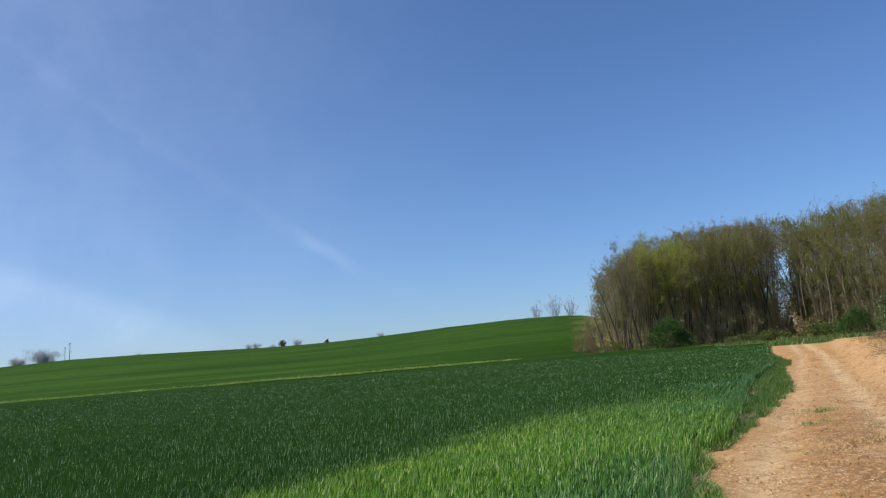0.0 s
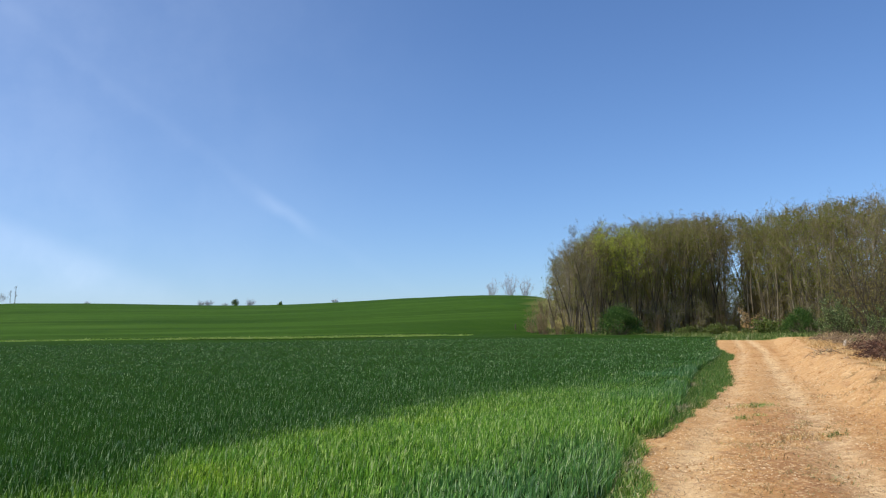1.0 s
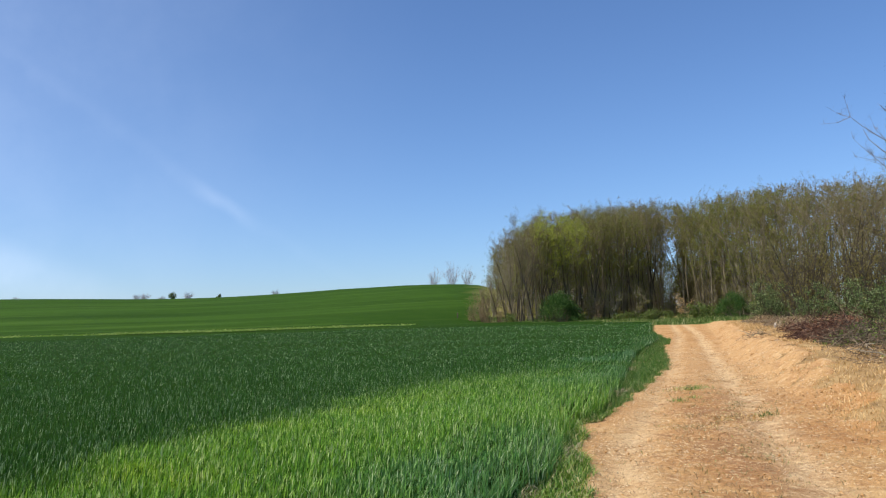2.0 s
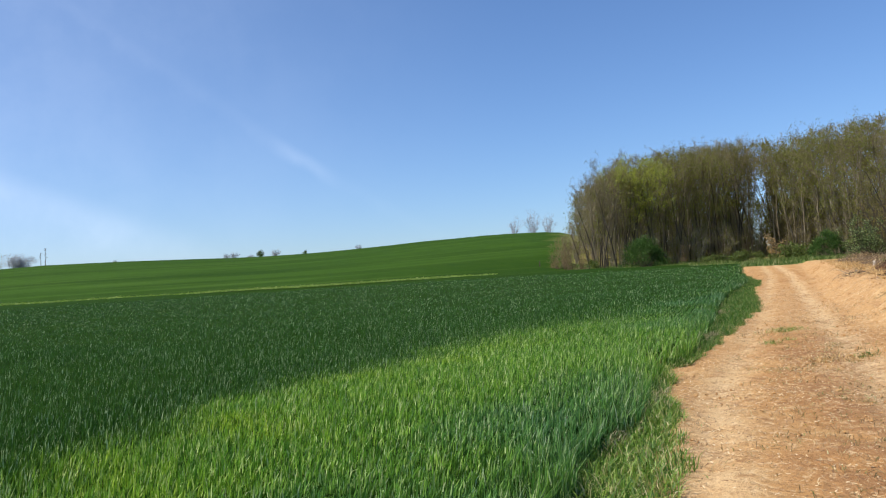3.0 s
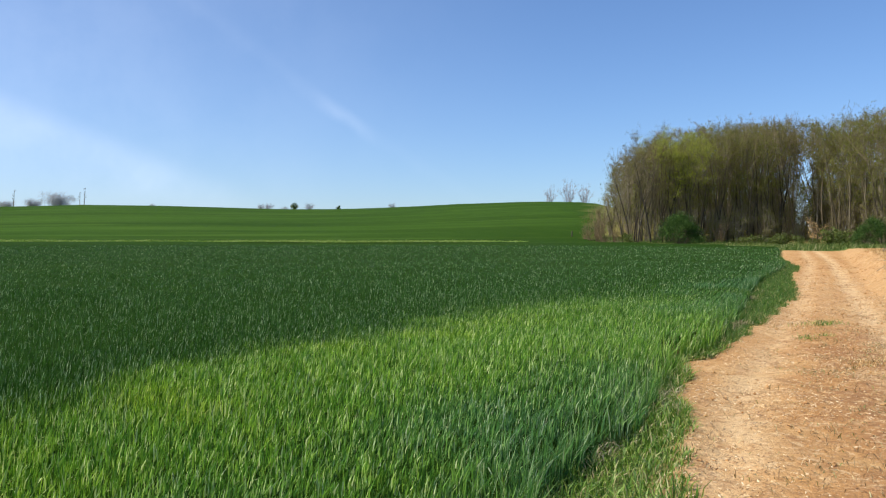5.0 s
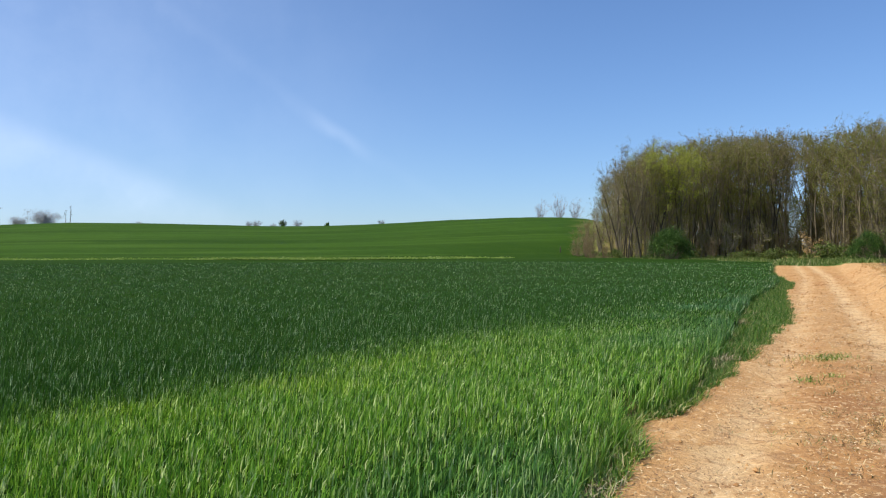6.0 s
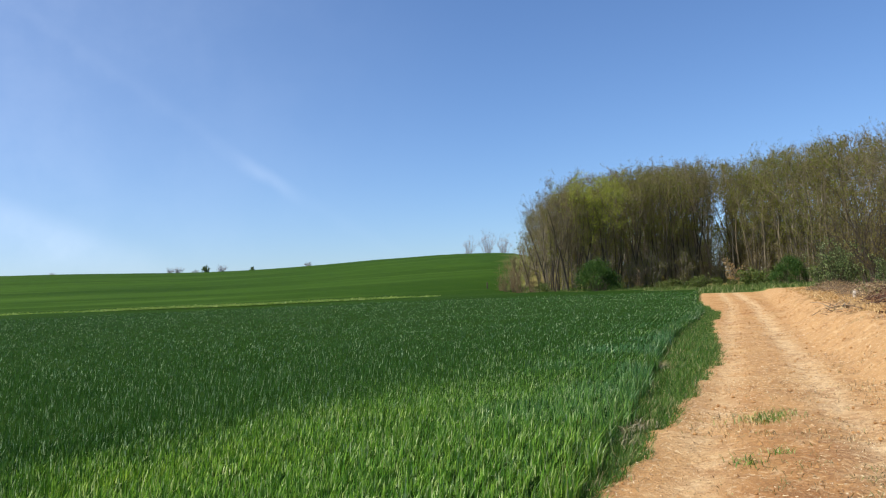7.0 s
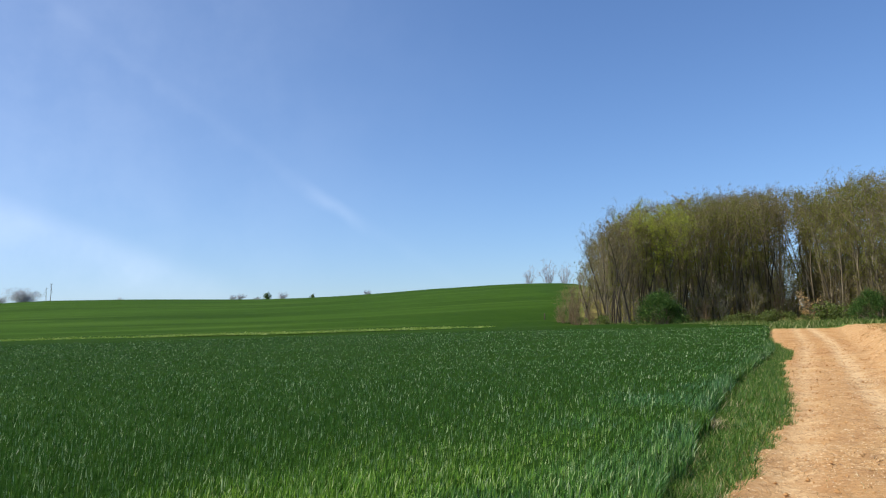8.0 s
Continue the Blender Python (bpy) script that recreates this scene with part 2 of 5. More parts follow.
BARK_GREYISH = bark_material("grey_brown_bark", [(0.3, (0.10, 0.078, 0.052)), (0.7, (0.25, 0.20, 0.14))], 0.2)
BARK_BLACK = bark_material("black_bark", [(0.3, (0.03, 0.024, 0.016)), (0.7, (0.085, 0.066, 0.042))], 0.08)
BARK_WARM = bark_material("tan_bark", [(0.3, (0.15, 0.10, 0.05)), (0.7, (0.34, 0.24, 0.13))], 0.2)
# grey bark of the ridge trees, lightened to paint in the haze of distance
BARK_GREY_HAZE = bark_material("hazed_grey_bark", [(0.3, (0.36, 0.35, 0.38)), (0.7, (0.54, 0.52, 0.57))])
VERGE = leafy("verge_grass", [(0.0, (0.05, 0.13, 0.015)), (0.45, (0.15, 0.27, 0.03)), (0.76, (0.29, 0.40, 0.065)), (0.9, (0.5, 0.49, 0.19)), (1.0, (0.7, 0.56, 0.32))], 0.5, 0.4, 0.3)
VERGE_LUSH = leafy("lush_verge_grass", [(0.0, (0.028, 0.08, 0.010)), (0.5, (0.08, 0.175, 0.02)), (0.82, (0.165, 0.275, 0.042)), (0.93, (0.3, 0.27, 0.11)), (1.0, (0.5, 0.45, 0.22))], 0.5, 0.3, 0.3)
MEADOW = leafy("meadow_grass", [(0.0, (0.05, 0.10, 0.015)), (0.5, (0.12, 0.18, 0.035)), (0.85, (0.24, 0.28, 0.08)), (1.0, (0.5, 0.44, 0.22))], 0.6, 0.25, 0.3)
DRY = leafy("dry_grass", [(0.0, (0.42, 0.23, 0.08)), (0.6, (0.68, 0.43, 0.17)), (1.0, (0.8, 0.58, 0.3))], 0.7, 0.3, 0.2)
STRAW = leafy("straw_bits", [(0.0, (0.18, 0.095, 0.045)), (0.4, (0.40, 0.23, 0.1)), (0.7, (0.66, 0.46, 0.22)), (1.0, (0.8, 0.64, 0.4))], 0.7, 0.3, 0.0)
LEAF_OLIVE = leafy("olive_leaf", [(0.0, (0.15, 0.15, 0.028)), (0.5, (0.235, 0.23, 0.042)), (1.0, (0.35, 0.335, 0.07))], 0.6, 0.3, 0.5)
LEAF_LIME = leafy("lime_leaf", [(0.0, (0.26, 0.28, 0.03)), (0.6, (0.42, 0.45, 0.05)), (1.0, (0.55, 0.56, 0.1))], 0.6, 0.3, 0.4)
LEAF_RUST = leafy("rusty_leaf", [(0.0, (0.13, 0.105, 0.032)), (0.6, (0.215, 0.175, 0.054)), (1.0, (0.32, 0.265, 0.09))], 0.7, 0.2, 0.45)
LEAF_GREEN = leafy("bush_leaf", [(0.0, (0.022, 0.06, 0.010)), (0.6, (0.06, 0.125, 0.02)), (1.0, (0.14, 0.225, 0.04))], 0.6, 0.25, 0.28)
LEAF_SAGE = leafy("sage_leaf", [(0.0, (0.03, 0.055, 0.012)), (0.5, (0.09, 0.14, 0.035)), (0.85, (0.22, 0.29, 0.085)), (1.0, (0.48, 0.53, 0.27))], 0.55, 0.35, 0.3)
LEAF_TAN = leafy("withered_leaf", [(0.0, (0.55, 0.34, 0.15)), (0.6, (0.72, 0.5, 0.25)), (1.0, (0.8, 0.6, 0.36))], 0.7, 0.2, 0.35)
# ridge sprays: pale grey with distance haze mixed into the colour
LEAF_GREY_HAZE = leafy("hazed_grey_spray", [(0.0, (0.42, 0.41, 0.46)), (0.6, (0.5, 0.49, 0.55)), (1.0, (0.6, 0.59, 0.66))], 0.8, 0.2, 0.5)
LEAF_FRESH = leafy("fresh_leaf", [(0.0, (0.07, 0.1, 0.02)), (0.6, (0.14, 0.18, 0.035)), (1.0, (0.25, 0.28, 0.07))], 0.55, 0.3, 0.3)
LEAF_DEAD = leafy("dead_leaf", [(0.0, (0.12, 0.055, 0.03)), (0.6, (0.26, 0.12, 0.065)), (1.0, (0.42, 0.26, 0.15))], 0.8, 0.2, 0.15)
STUBBLE = leafy("stubble_blade", [(0.0, (0.13, 0.085, 0.04)), (0.45, (0.33, 0.22, 0.1)), (0.75, (0.58, 0.42, 0.2)), (0.9, (0.72, 0.57, 0.34)), (1.0, (0.22, 0.3, 0.06))], 0.7, 0.3, 0.15)
TRAMPLED = leafy("trampled_blade", [(0.0, (0.09, 0.075, 0.025)), (0.4, (0.2, 0.17, 0.06)), (0.7, (0.30, 0.22, 0.09)), (0.85, (0.17, 0.24, 0.05)), (1.0, (0.6, 0.46, 0.24))], 0.7, 0.25, 0.15)
WITHERED = leafy("withered_blade", [(0.0, (0.16, 0.15, 0.06)), (0.5, (0.34, 0.29, 0.15)), (1.0, (0.55, 0.48, 0.3))], 0.7, 0.2, 0.2)
STRIP = leafy("strip_grass", [(0.0, (0.16, 0.25, 0.04)), (0.6, (0.30, 0.39, 0.08)), (1.0, (0.5, 0.54, 0.2))], 0.7, 0.2, 0.3)
STUMP = leafy("cut_wood", [(0.0, (0.52, 0.43, 0.32)), (1.0, (0.6, 0.5, 0.38))], 0.8, 0.2, 0.0)
TWIG_GREY = leafy("dry_twig", [(0.0, (0.09, 0.06, 0.035)), (0.5, (0.22, 0.15, 0.085)), (1.0, (0.42, 0.31, 0.19))], 0.8, 0.2, 0.0)
TWIG_DARK = leafy("damp_twig", [(0.0, (0.035, 0.028, 0.018)), (0.6, (0.10, 0.075, 0.045)), (1.0, (0.26, 0.2, 0.13))], 0.8, 0.2, 0.0)
TWIG_RED = leafy("cut_twig", [(0.0, (0.03, 0.014, 0.009)), (0.5, (0.09, 0.04, 0.024)), (0.88, (0.17, 0.09, 0.055)), (1.0, (0.42, 0.3, 0.19))], 0.8, 0.2, 0.0)

# ---- the lie of the land ----
UX, UY = 0.394, 0.919          # the way of the track
CX, CY = 1.5, 3.0              # middle of the walk


def to_sw(x, y):
    return x * UX + y * UY, x * UY - y * UX


def to_xy(s, w):
    return s * UX + w * UY, s * UY - w * UX


def wave(x, y, size, seed=0):
    """Smooth rolling unevenness, about -1 to 1."""
    a = np.sin(x / size + seed * 1.7) * np.cos(y / size * 1.13 + seed * 2.3)
    b = np.sin((x * 0.62 + y * 0.78) / size * 2.1 + seed) * 0.5
    c = np.cos((x * 0.81 - y * 0.59) / size * 3.7 + seed * 3.1) * 0.3
    return (a + b + c) / 1.5


def step(v, lo, hi):
    u = np.clip((np.asarray(v, float) - lo) / (hi - lo), 0, 1)
    return u * u * (3 - 2 * u)


def soil_edge(s):
    """Where the bare soil of the track begins, on its field side."""
    base = np.interp(s, (-30, 6, 7.5, 9, 11.6, 13, 16, 20, 24, 33, 36.5, 39, 43.5, 46, 60, 82),
                     (-0.6, -0.55, -0.6, -0.85, -1.12, -0.76, -0.42, -0.08, 0.34, 0.27, 0.2, 0.5, 0.62, 0.25, 0.1, 0.05))
    return base + 0.05 * np.sin(s * 3.1) + 0.03 * np.sin(s * 7.7 + 1)


def wheat_edge(s):
    base = np.interp(s, (-30, 6, 7, 8, 10, 12, 14.7, 18, 24, 30, 36, 42, 54, 84), (-1.25, -1.2, -1.12, -1.03, -0.95, -0.88, -0.76, -0.72, -0.75, -0.65, -0.25, 0.1, -0.1, -0.15))
    return np.minimum(base + 0.05 * np.sin(s * 2.3 + 2) + 0.04 * np.sin(s * 5.9), soil_edge(s) - 0.07)


def bank_foot(s):
    return np.interp(s, (-30, 8, 18, 30, 45, 78, 120), (2.9, 2.5, 2.05, 2.3, 3.1, 4.4, 6.0))


def soil_right(s):
    return bank_foot(s) + np.interp(s, (-30, 10, 20, 30, 40, 60, 82), (0.4, 0.5, 1.4, 1.6, 1.3, 1.4, 2.4))


def mat_lift(x, y):
    """Height of the closed mat of stems and lower leaves."""
    s, w = to_sw(x, y)
    return 0.24 * step(wheat_edge(s) - w, 0.04, 0.24)


def in_field(x, y):
    s, w = to_sw(x, y)
    az = np.degrees(np.arctan2(x - CX, y - CY))
    r = np.hypot(x - CX, y - CY)
    stop = np.interp(az, (-180, 9.5, 11.0, 16.5, 22.0, 24.0, 180), (9e3, 9e3, 101, 90, 84, 76, 76))
    return (w < wheat_edge(s)) & (r < stop)


def height(x, y):
    """Height of the ground."""
    x, y = np.asarray(x, float), np.asarray(y, float)
    s, w = to_sw(x, y)
    dx, dy = x - CX, y - CY
    r, az = np.hypot(dx, dy), np.degrees(np.arctan2(dx, dy))
    plane = 0.0182 * np.clip(y, -60, 400) - 0.005 * np.clip(x, -400, 120)
    # the field lies flat out to a fold, then climbs to a crest
    lift = np.interp(az, (-180, -110, -60, -28.6, -23.8, -18.6, -15, -11.2, -7.3, -3.3, 0.6, 6.6, 10.1, 16, 22, 30, 60, 180),
                     (0.2, 0.6, 1.9, 2.38, 2.62, 2.64, 2.58, 2.50, 2.53, 2.66, 2.87, 3.05, 2.98, 2.2, 1.2, 0.7, 0.3, 0.2))
    crest = np.clip(207 - 3.0 * az, 150, 300)
    fold = np.interp(az, (-40, -28, -7, 5, 10, 16), (96, 93, 84, 92, 98, 104))
    zc = 1.62 + crest * np.tan(np.radians(lift))
    zf = 0.0182 * (fold * np.cos(np.radians(az)) + CY) - 0.005 * fold * np.sin(np.radians(az))
    u = (r - fold) / (crest - fold)
    up = zf + (zc - zf) * u * (1.36 - 0.36 * u)
    over = np.maximum(r - crest, 0)
    down = zc + 0.04 * over - 0.0011 * over ** 2
    hill = np.where(u > 1, np.maximum(down, zc - 0.02 * over - 4), up)
    near = step(r, fold - 14, fold + 14)
    z = np.where(r > fold - 14, plane * (1 - near) + np.where(u > 0, hill, plane) * near, plane)
    z = z * 1.0 - step(r, 700, 2500) * 30
    # the bank on the far side of the track
    foot = bank_foot(s)
    size = np.interp(s, (-30, 6, 14, 20, 32, 50, 80, 110, 150), (0.1, 0.12, 0.3, 0.55, 0.6, 0.6, 0.25, 0.2, 0.0))
    z = z + size * step(w, foot, foot + 1.3) + 0.45 * size * step(w, foot + 2, foot + 8)
    # slightly hollow ruts
    on = step(s, -25, -15) * (1 - step(s, 70, 84))
    mid = np.interp(s, (0, 10, 20, 50, 84), (0.5, 0.52, 0.95, 2.0, 2.2))
    half = np.interp(s, (0, 10, 20, 50, 84), (0.86, 0.86, 0.62, 0.55, 0.55))
    for side in (-1, 1):
        z = z - 0.045 * on * np.exp(-((w - mid - side * half) / 0.24) ** 2)
    rough = 0.03 * wave(x, y, 2.3, 1) + 0.10 * wave(x, y, 21.0, 2) * step(r, 14, 45)
    return z + rough * (1 - 0.5 * step(r, 60, 90))


def quick_mesh(name, verts, faces, mat, smooth=True, values=None):
    """A mesh from arrays of corners and of triangles or quads."""
    verts, faces = np.asarray(verts, np.float32), np.asarray(faces, np.int32)
    me = bpy.data.meshes.new(name)
    k = faces.shape[1]
    me.vertices.add(len(verts))
    me.vertices.foreach_set("co", verts.ravel())
    me.loops.add(faces.size)
    me.loops.foreach_set("vertex_index", faces.ravel())
    me.polygons.add(len(faces))
    me.polygons.foreach_set("loop_start", np.arange(0, faces.size, k, dtype=np.int32))
    me.polygons.foreach_set("loop_total", np.full(len(faces), k, np.int32))
    me.polygons.foreach_set("use_smooth", np.full(len(faces), smooth))
    for key, v in (values or {}).items():
        me.attributes.new(key, "FLOAT", "POINT").data.foreach_set("value", np.asarray(v, np.float32))
    me.update(calc_edges=True)
    me.materials.append(mat)
    return me


def grid_faces(n, m):
    i, j = np.meshgrid(np.arange(n - 1), np.arange(m - 1), indexing="ij")
    a = (i * m + j).ravel()
    return np.stack([a, a + m, a + m + 1, a + 1], 1)


def spread(inner_lo, inner_hi, fine, grow, mid, out):
    """Positions that are fine within a stretch and grow coarser to both sides."""
    got = list(np.arange(inner_lo, inner_hi, fine))
    for sign in (1, -1):
        p, d, far = (inner_hi, fine, []) if sign > 0 else (inner_lo - fine, fine, [])
        while abs(p) < out:
            far.append(p)
            d = min(d * grow, mid) if abs(p) < 420 else d * 1.3
            p += sign * d
        got += far
    return np.array(sorted(got))


def build_ground():
    s = spread(-6, 46, 0.8, 1.12, 6, 2600)
    w = spread(-3, 8, 0.2, 1.12, 6, 2600)
    S, Wd = np.meshgrid(s, w, indexing="ij")
    x, y = to_xy(S, Wd)
    z = height(x, y)
    # the field is lower than the crop's tips, so the sheet stays under the blades
    az, r = np.degrees(np.arctan2(x - CX, y - CY)), np.hypot(x - CX, y - CY)
    fold = np.interp(az, (-40, -28, -7, 5, 10, 16), (96, 93, 84, 92, 98, 104))
    field = in_field(x, y).astype(float)
    green = np.clip(0.5 + 0.7 * wave(x, y, 6.0, 5), 0, 1) * step(S, 70, 84) + 0.08 * (S < 70)
    green = np.maximum(green, np.clip(0.25 + 0.6 * wave(x, y, 2.6, 8), 0, 0.8) * (Wd > soil_right(S) + np.where(S < 40, 6.0, 2.5)))
    green = np.where((r > 74) & (Wd < 60), np.maximum(green, 0.72), green)
    green = np.where((S < 60) & (Wd < soil_edge(S) - 0.1), 0.85, green)
    green = np.where((r > 106) & (az > 12) & (az < 36) & (Wd < 60), 0.55, green)
    z = np.where(field > 0.5, z + mat_lift(x, y) + 0.2 * step(r, 70, 95), z)
    bare = (S < 81) & (S > -13.5) & (Wd > soil_edge(S) + 0.1) & (Wd < soil_right(S) - 0.8)
    z = z - 0.12 * bare
    # the first value darkens the sheet's colour in place of shade under the wheat
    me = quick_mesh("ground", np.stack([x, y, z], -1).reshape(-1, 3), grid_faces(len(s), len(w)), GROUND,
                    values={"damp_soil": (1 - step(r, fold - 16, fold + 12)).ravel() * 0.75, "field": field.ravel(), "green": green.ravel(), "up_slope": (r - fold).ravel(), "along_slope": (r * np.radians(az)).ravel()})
    tagged(new("ground", me), "rolling farmland with green young wheat climbing to a ridge", "ground", kind="structure")


def build_track():
    s = np.concatenate([np.arange(-14, 40, 0.16), np.arange(40, 82, 0.4)])
    u = np.linspace(0, 1, 64)
    S, U = np.meshgrid(s, u, indexing="ij")
    lo, hi = soil_edge(S) - 0.12, soil_right(S) + 0.25 * np.sin(S * 1.9) + 0.15 * np.sin(S * 4.3)
    Wd = lo + (hi - lo) * U
    x, y = to_xy(S, Wd)
    rim = np.minimum(U, 1 - U) * (hi - lo)
    lump = np.array([noise.fractal(Vector((a * 2.2, b * 2.2, 0.3)), 0.9, 2.1, 4) for a, b in zip(x.ravel(), y.ravel())]).reshape(x.shape)
    z = height(x, y) + 0.02 + (0.03 + 0.055 * step(Wd, bank_foot(S) - 0.2, bank_foot(S) + 0.5) * step(S, 12, 18)) * lump - 0.06 * (1 - step(rim, 0.0, 0.2))
    mid = np.interp(S, (0, 10, 20, 50, 84), (0.5, 0.52, 0.95, 2.0, 2.2))
    half = np.interp(S, (0, 10, 20, 50, 84), (0.86, 0.86, 0.62, 0.55, 0.55))
    pale = sum(np.exp(-((Wd - mid - k * half) / 0.3) ** 2) for k in (-1, 1)) * np.clip(0.7 + 0.6 * lump, 0, 1)
    pale = pale * np.where(Wd > mid, 1.25, np.interp(S, (5, 9, 13, 20), (1.3, 1.3, 0.8, 0.9)))
    orange = step(Wd, bank_foot(S) - 0.5, bank_foot(S) + 0.3) * np.clip(step(S, 13, 19), 0, 1)
    orange = np.maximum(orange, 0.55 * (1 - step(Wd - soil_edge(S), 0.1, 0.7)))
    orange = np.maximum(orange, 0.8 * np.exp(-((Wd - mid) / 0.3) ** 2) * step(S, 15, 19) * (1 - step(S, 32, 40)))
    brown = np.exp(-((Wd - mid - 0.3) / 0.62) ** 2) * (1 - step(S, 12, 22)) * np.clip(0.8 + 1.1 * lump, 0, 1)
    brown = np.maximum(brown, 0.9 * np.exp(-((S - 12.7) / 1.3) ** 2 - ((Wd - 0.85) / 0.8) ** 2) * np.clip(0.7 + 1.2 * lump, 0, 1))
    me = quick_mesh("dirt_track", np.stack([x, y, z], -1).reshape(-1, 3), grid_faces(len(s), len(u)), DIRT,
                    values={"pale": pale.ravel(), "orange": orange.ravel(), "brown": brown.ravel()})
    tagged(new("dirt_track", me), "sandy orange dirt track with pale wheel ruts beside the field", "track", kind="structure")


build_ground()
build_track()


# ---- blades of wheat and grass ----
def blades(x, y, z, length, width, lean, curl, rng):
    """Curved tapering leaves rooted at the given places: corners and triangles."""
    n = len(x)
    turn, face = rng.uniform(0, 2 * np.pi, n), rng.uniform(0, np.pi, n)
    ox = np.cos(turn) * curl + lean[0]
    oy = np.sin(turn) * curl + lean[1]
    px, py = np.cos(face) * width / 2, np.sin(face) * width / 2
    V = np.zeros((n, 5, 3), np.float32)
    base = np.stack([x, y, z], -1)
    for k, (f, g, wd) in enumerate(((0, 0.0, 0.7), (0, 0.0, 0.7), (0.55, 0.3, 1.0), (0.55, 0.3, 1.0), (1.0, 1.0, 0.0))):
        sign = 1 if k % 2 else -1
        V[:, k] = base
        V[:, k, 0] += ox * g * length + sign * px * wd
        V[:, k, 1] += oy * g * length + sign * py * wd
        V[:, k, 2] += length * (f - 0.62 * g * np.hypot(ox, oy))
    F = (np.arange(n)[:, None, None] * 5 + np.array([[0, 1, 3], [0, 3, 2], [2, 3, 4]])).reshape(-1, 3)
    return V.reshape(-1, 3), F


def spikes(x, y, z, length, width, lean, curl, rng):
    """Far leaves, one bent triangle each."""
    n = len(x)
    turn, face = rng.uniform(0, 2 * np.pi, n), rng.uniform(0, np.pi, n)
    base = np.stack([x, y, z], -1).astype(np.float32)
    half = np.stack([np.cos(face) * width / 2, np.sin(face) * width / 2, 0 * x], -1)
    tip = np.stack([(np.cos(turn) * curl + lean[0]) * length, (np.sin(turn) * curl + lean[1]) * length, length * (1 - 0.55 * curl)], -1)
    V = np.stack([base - half, base + half, base + tip], 1)
    return V.reshape(-1, 3), np.arange(3 * n).reshape(-1, 3)


def path_distance(x, y):
    t = np.clip((x * 4.2 + y * 9.4) / (4.2 ** 2 + 9.4 ** 2), 0, 1)
    return np.hypot(x - 4.2 * t, y - 9.4 * t)


def ahead(x, y):
    """The stretch of the plan in front of the walk."""
    a = np.degrees(np.arctan2(x - 0.0, y + 1.5))
    b = np.degrees(np.arctan2(x - 4.2, y - 8.0))
    return ((a > -36) & (a < 42)) | ((b > -36) & (b < 42))


def light_green_rim(x, y):
    """Across the track: where the dark stand gives way to the light green sweep."""
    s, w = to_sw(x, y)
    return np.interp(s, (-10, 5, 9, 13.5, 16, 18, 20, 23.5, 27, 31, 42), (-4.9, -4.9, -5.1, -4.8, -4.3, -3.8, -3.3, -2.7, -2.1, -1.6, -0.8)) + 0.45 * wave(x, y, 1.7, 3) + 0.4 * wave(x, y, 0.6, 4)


def light_green_at(x, y):
    """How light green the wheat is: a sweep along the track that thins out with distance."""
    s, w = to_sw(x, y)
    rim = light_green_rim(x, y)
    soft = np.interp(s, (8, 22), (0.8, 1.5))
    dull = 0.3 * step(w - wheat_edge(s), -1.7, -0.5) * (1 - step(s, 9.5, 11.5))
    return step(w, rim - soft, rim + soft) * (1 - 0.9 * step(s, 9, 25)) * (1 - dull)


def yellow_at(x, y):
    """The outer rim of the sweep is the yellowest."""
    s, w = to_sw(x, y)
    return np.exp(-((w - light_green_rim(x, y) - 0.75) / 0.85) ** 2) * (1 - step(s, 11, 19)) * np.clip(0.3 + 0.6 * wave(x, y, 0.5, 6), 0, 1)


def blue_at(x, y):
    s, w = to_sw(x, y)
    d = w - wheat_edge(s)
    return np.clip(step(d, -2.4, -0.3) * (0.2 + 0.45 * wave(x, y, 0.9, 7)) + 0.12 * step(d, -0.75, -0.2), 0, 0.45) * (1 - 0.6 * step(s, 26, 34)) * np.interp(s, (9.5, 11, 14.5, 16.5), (1.1, 0.15, 0.15, 1))


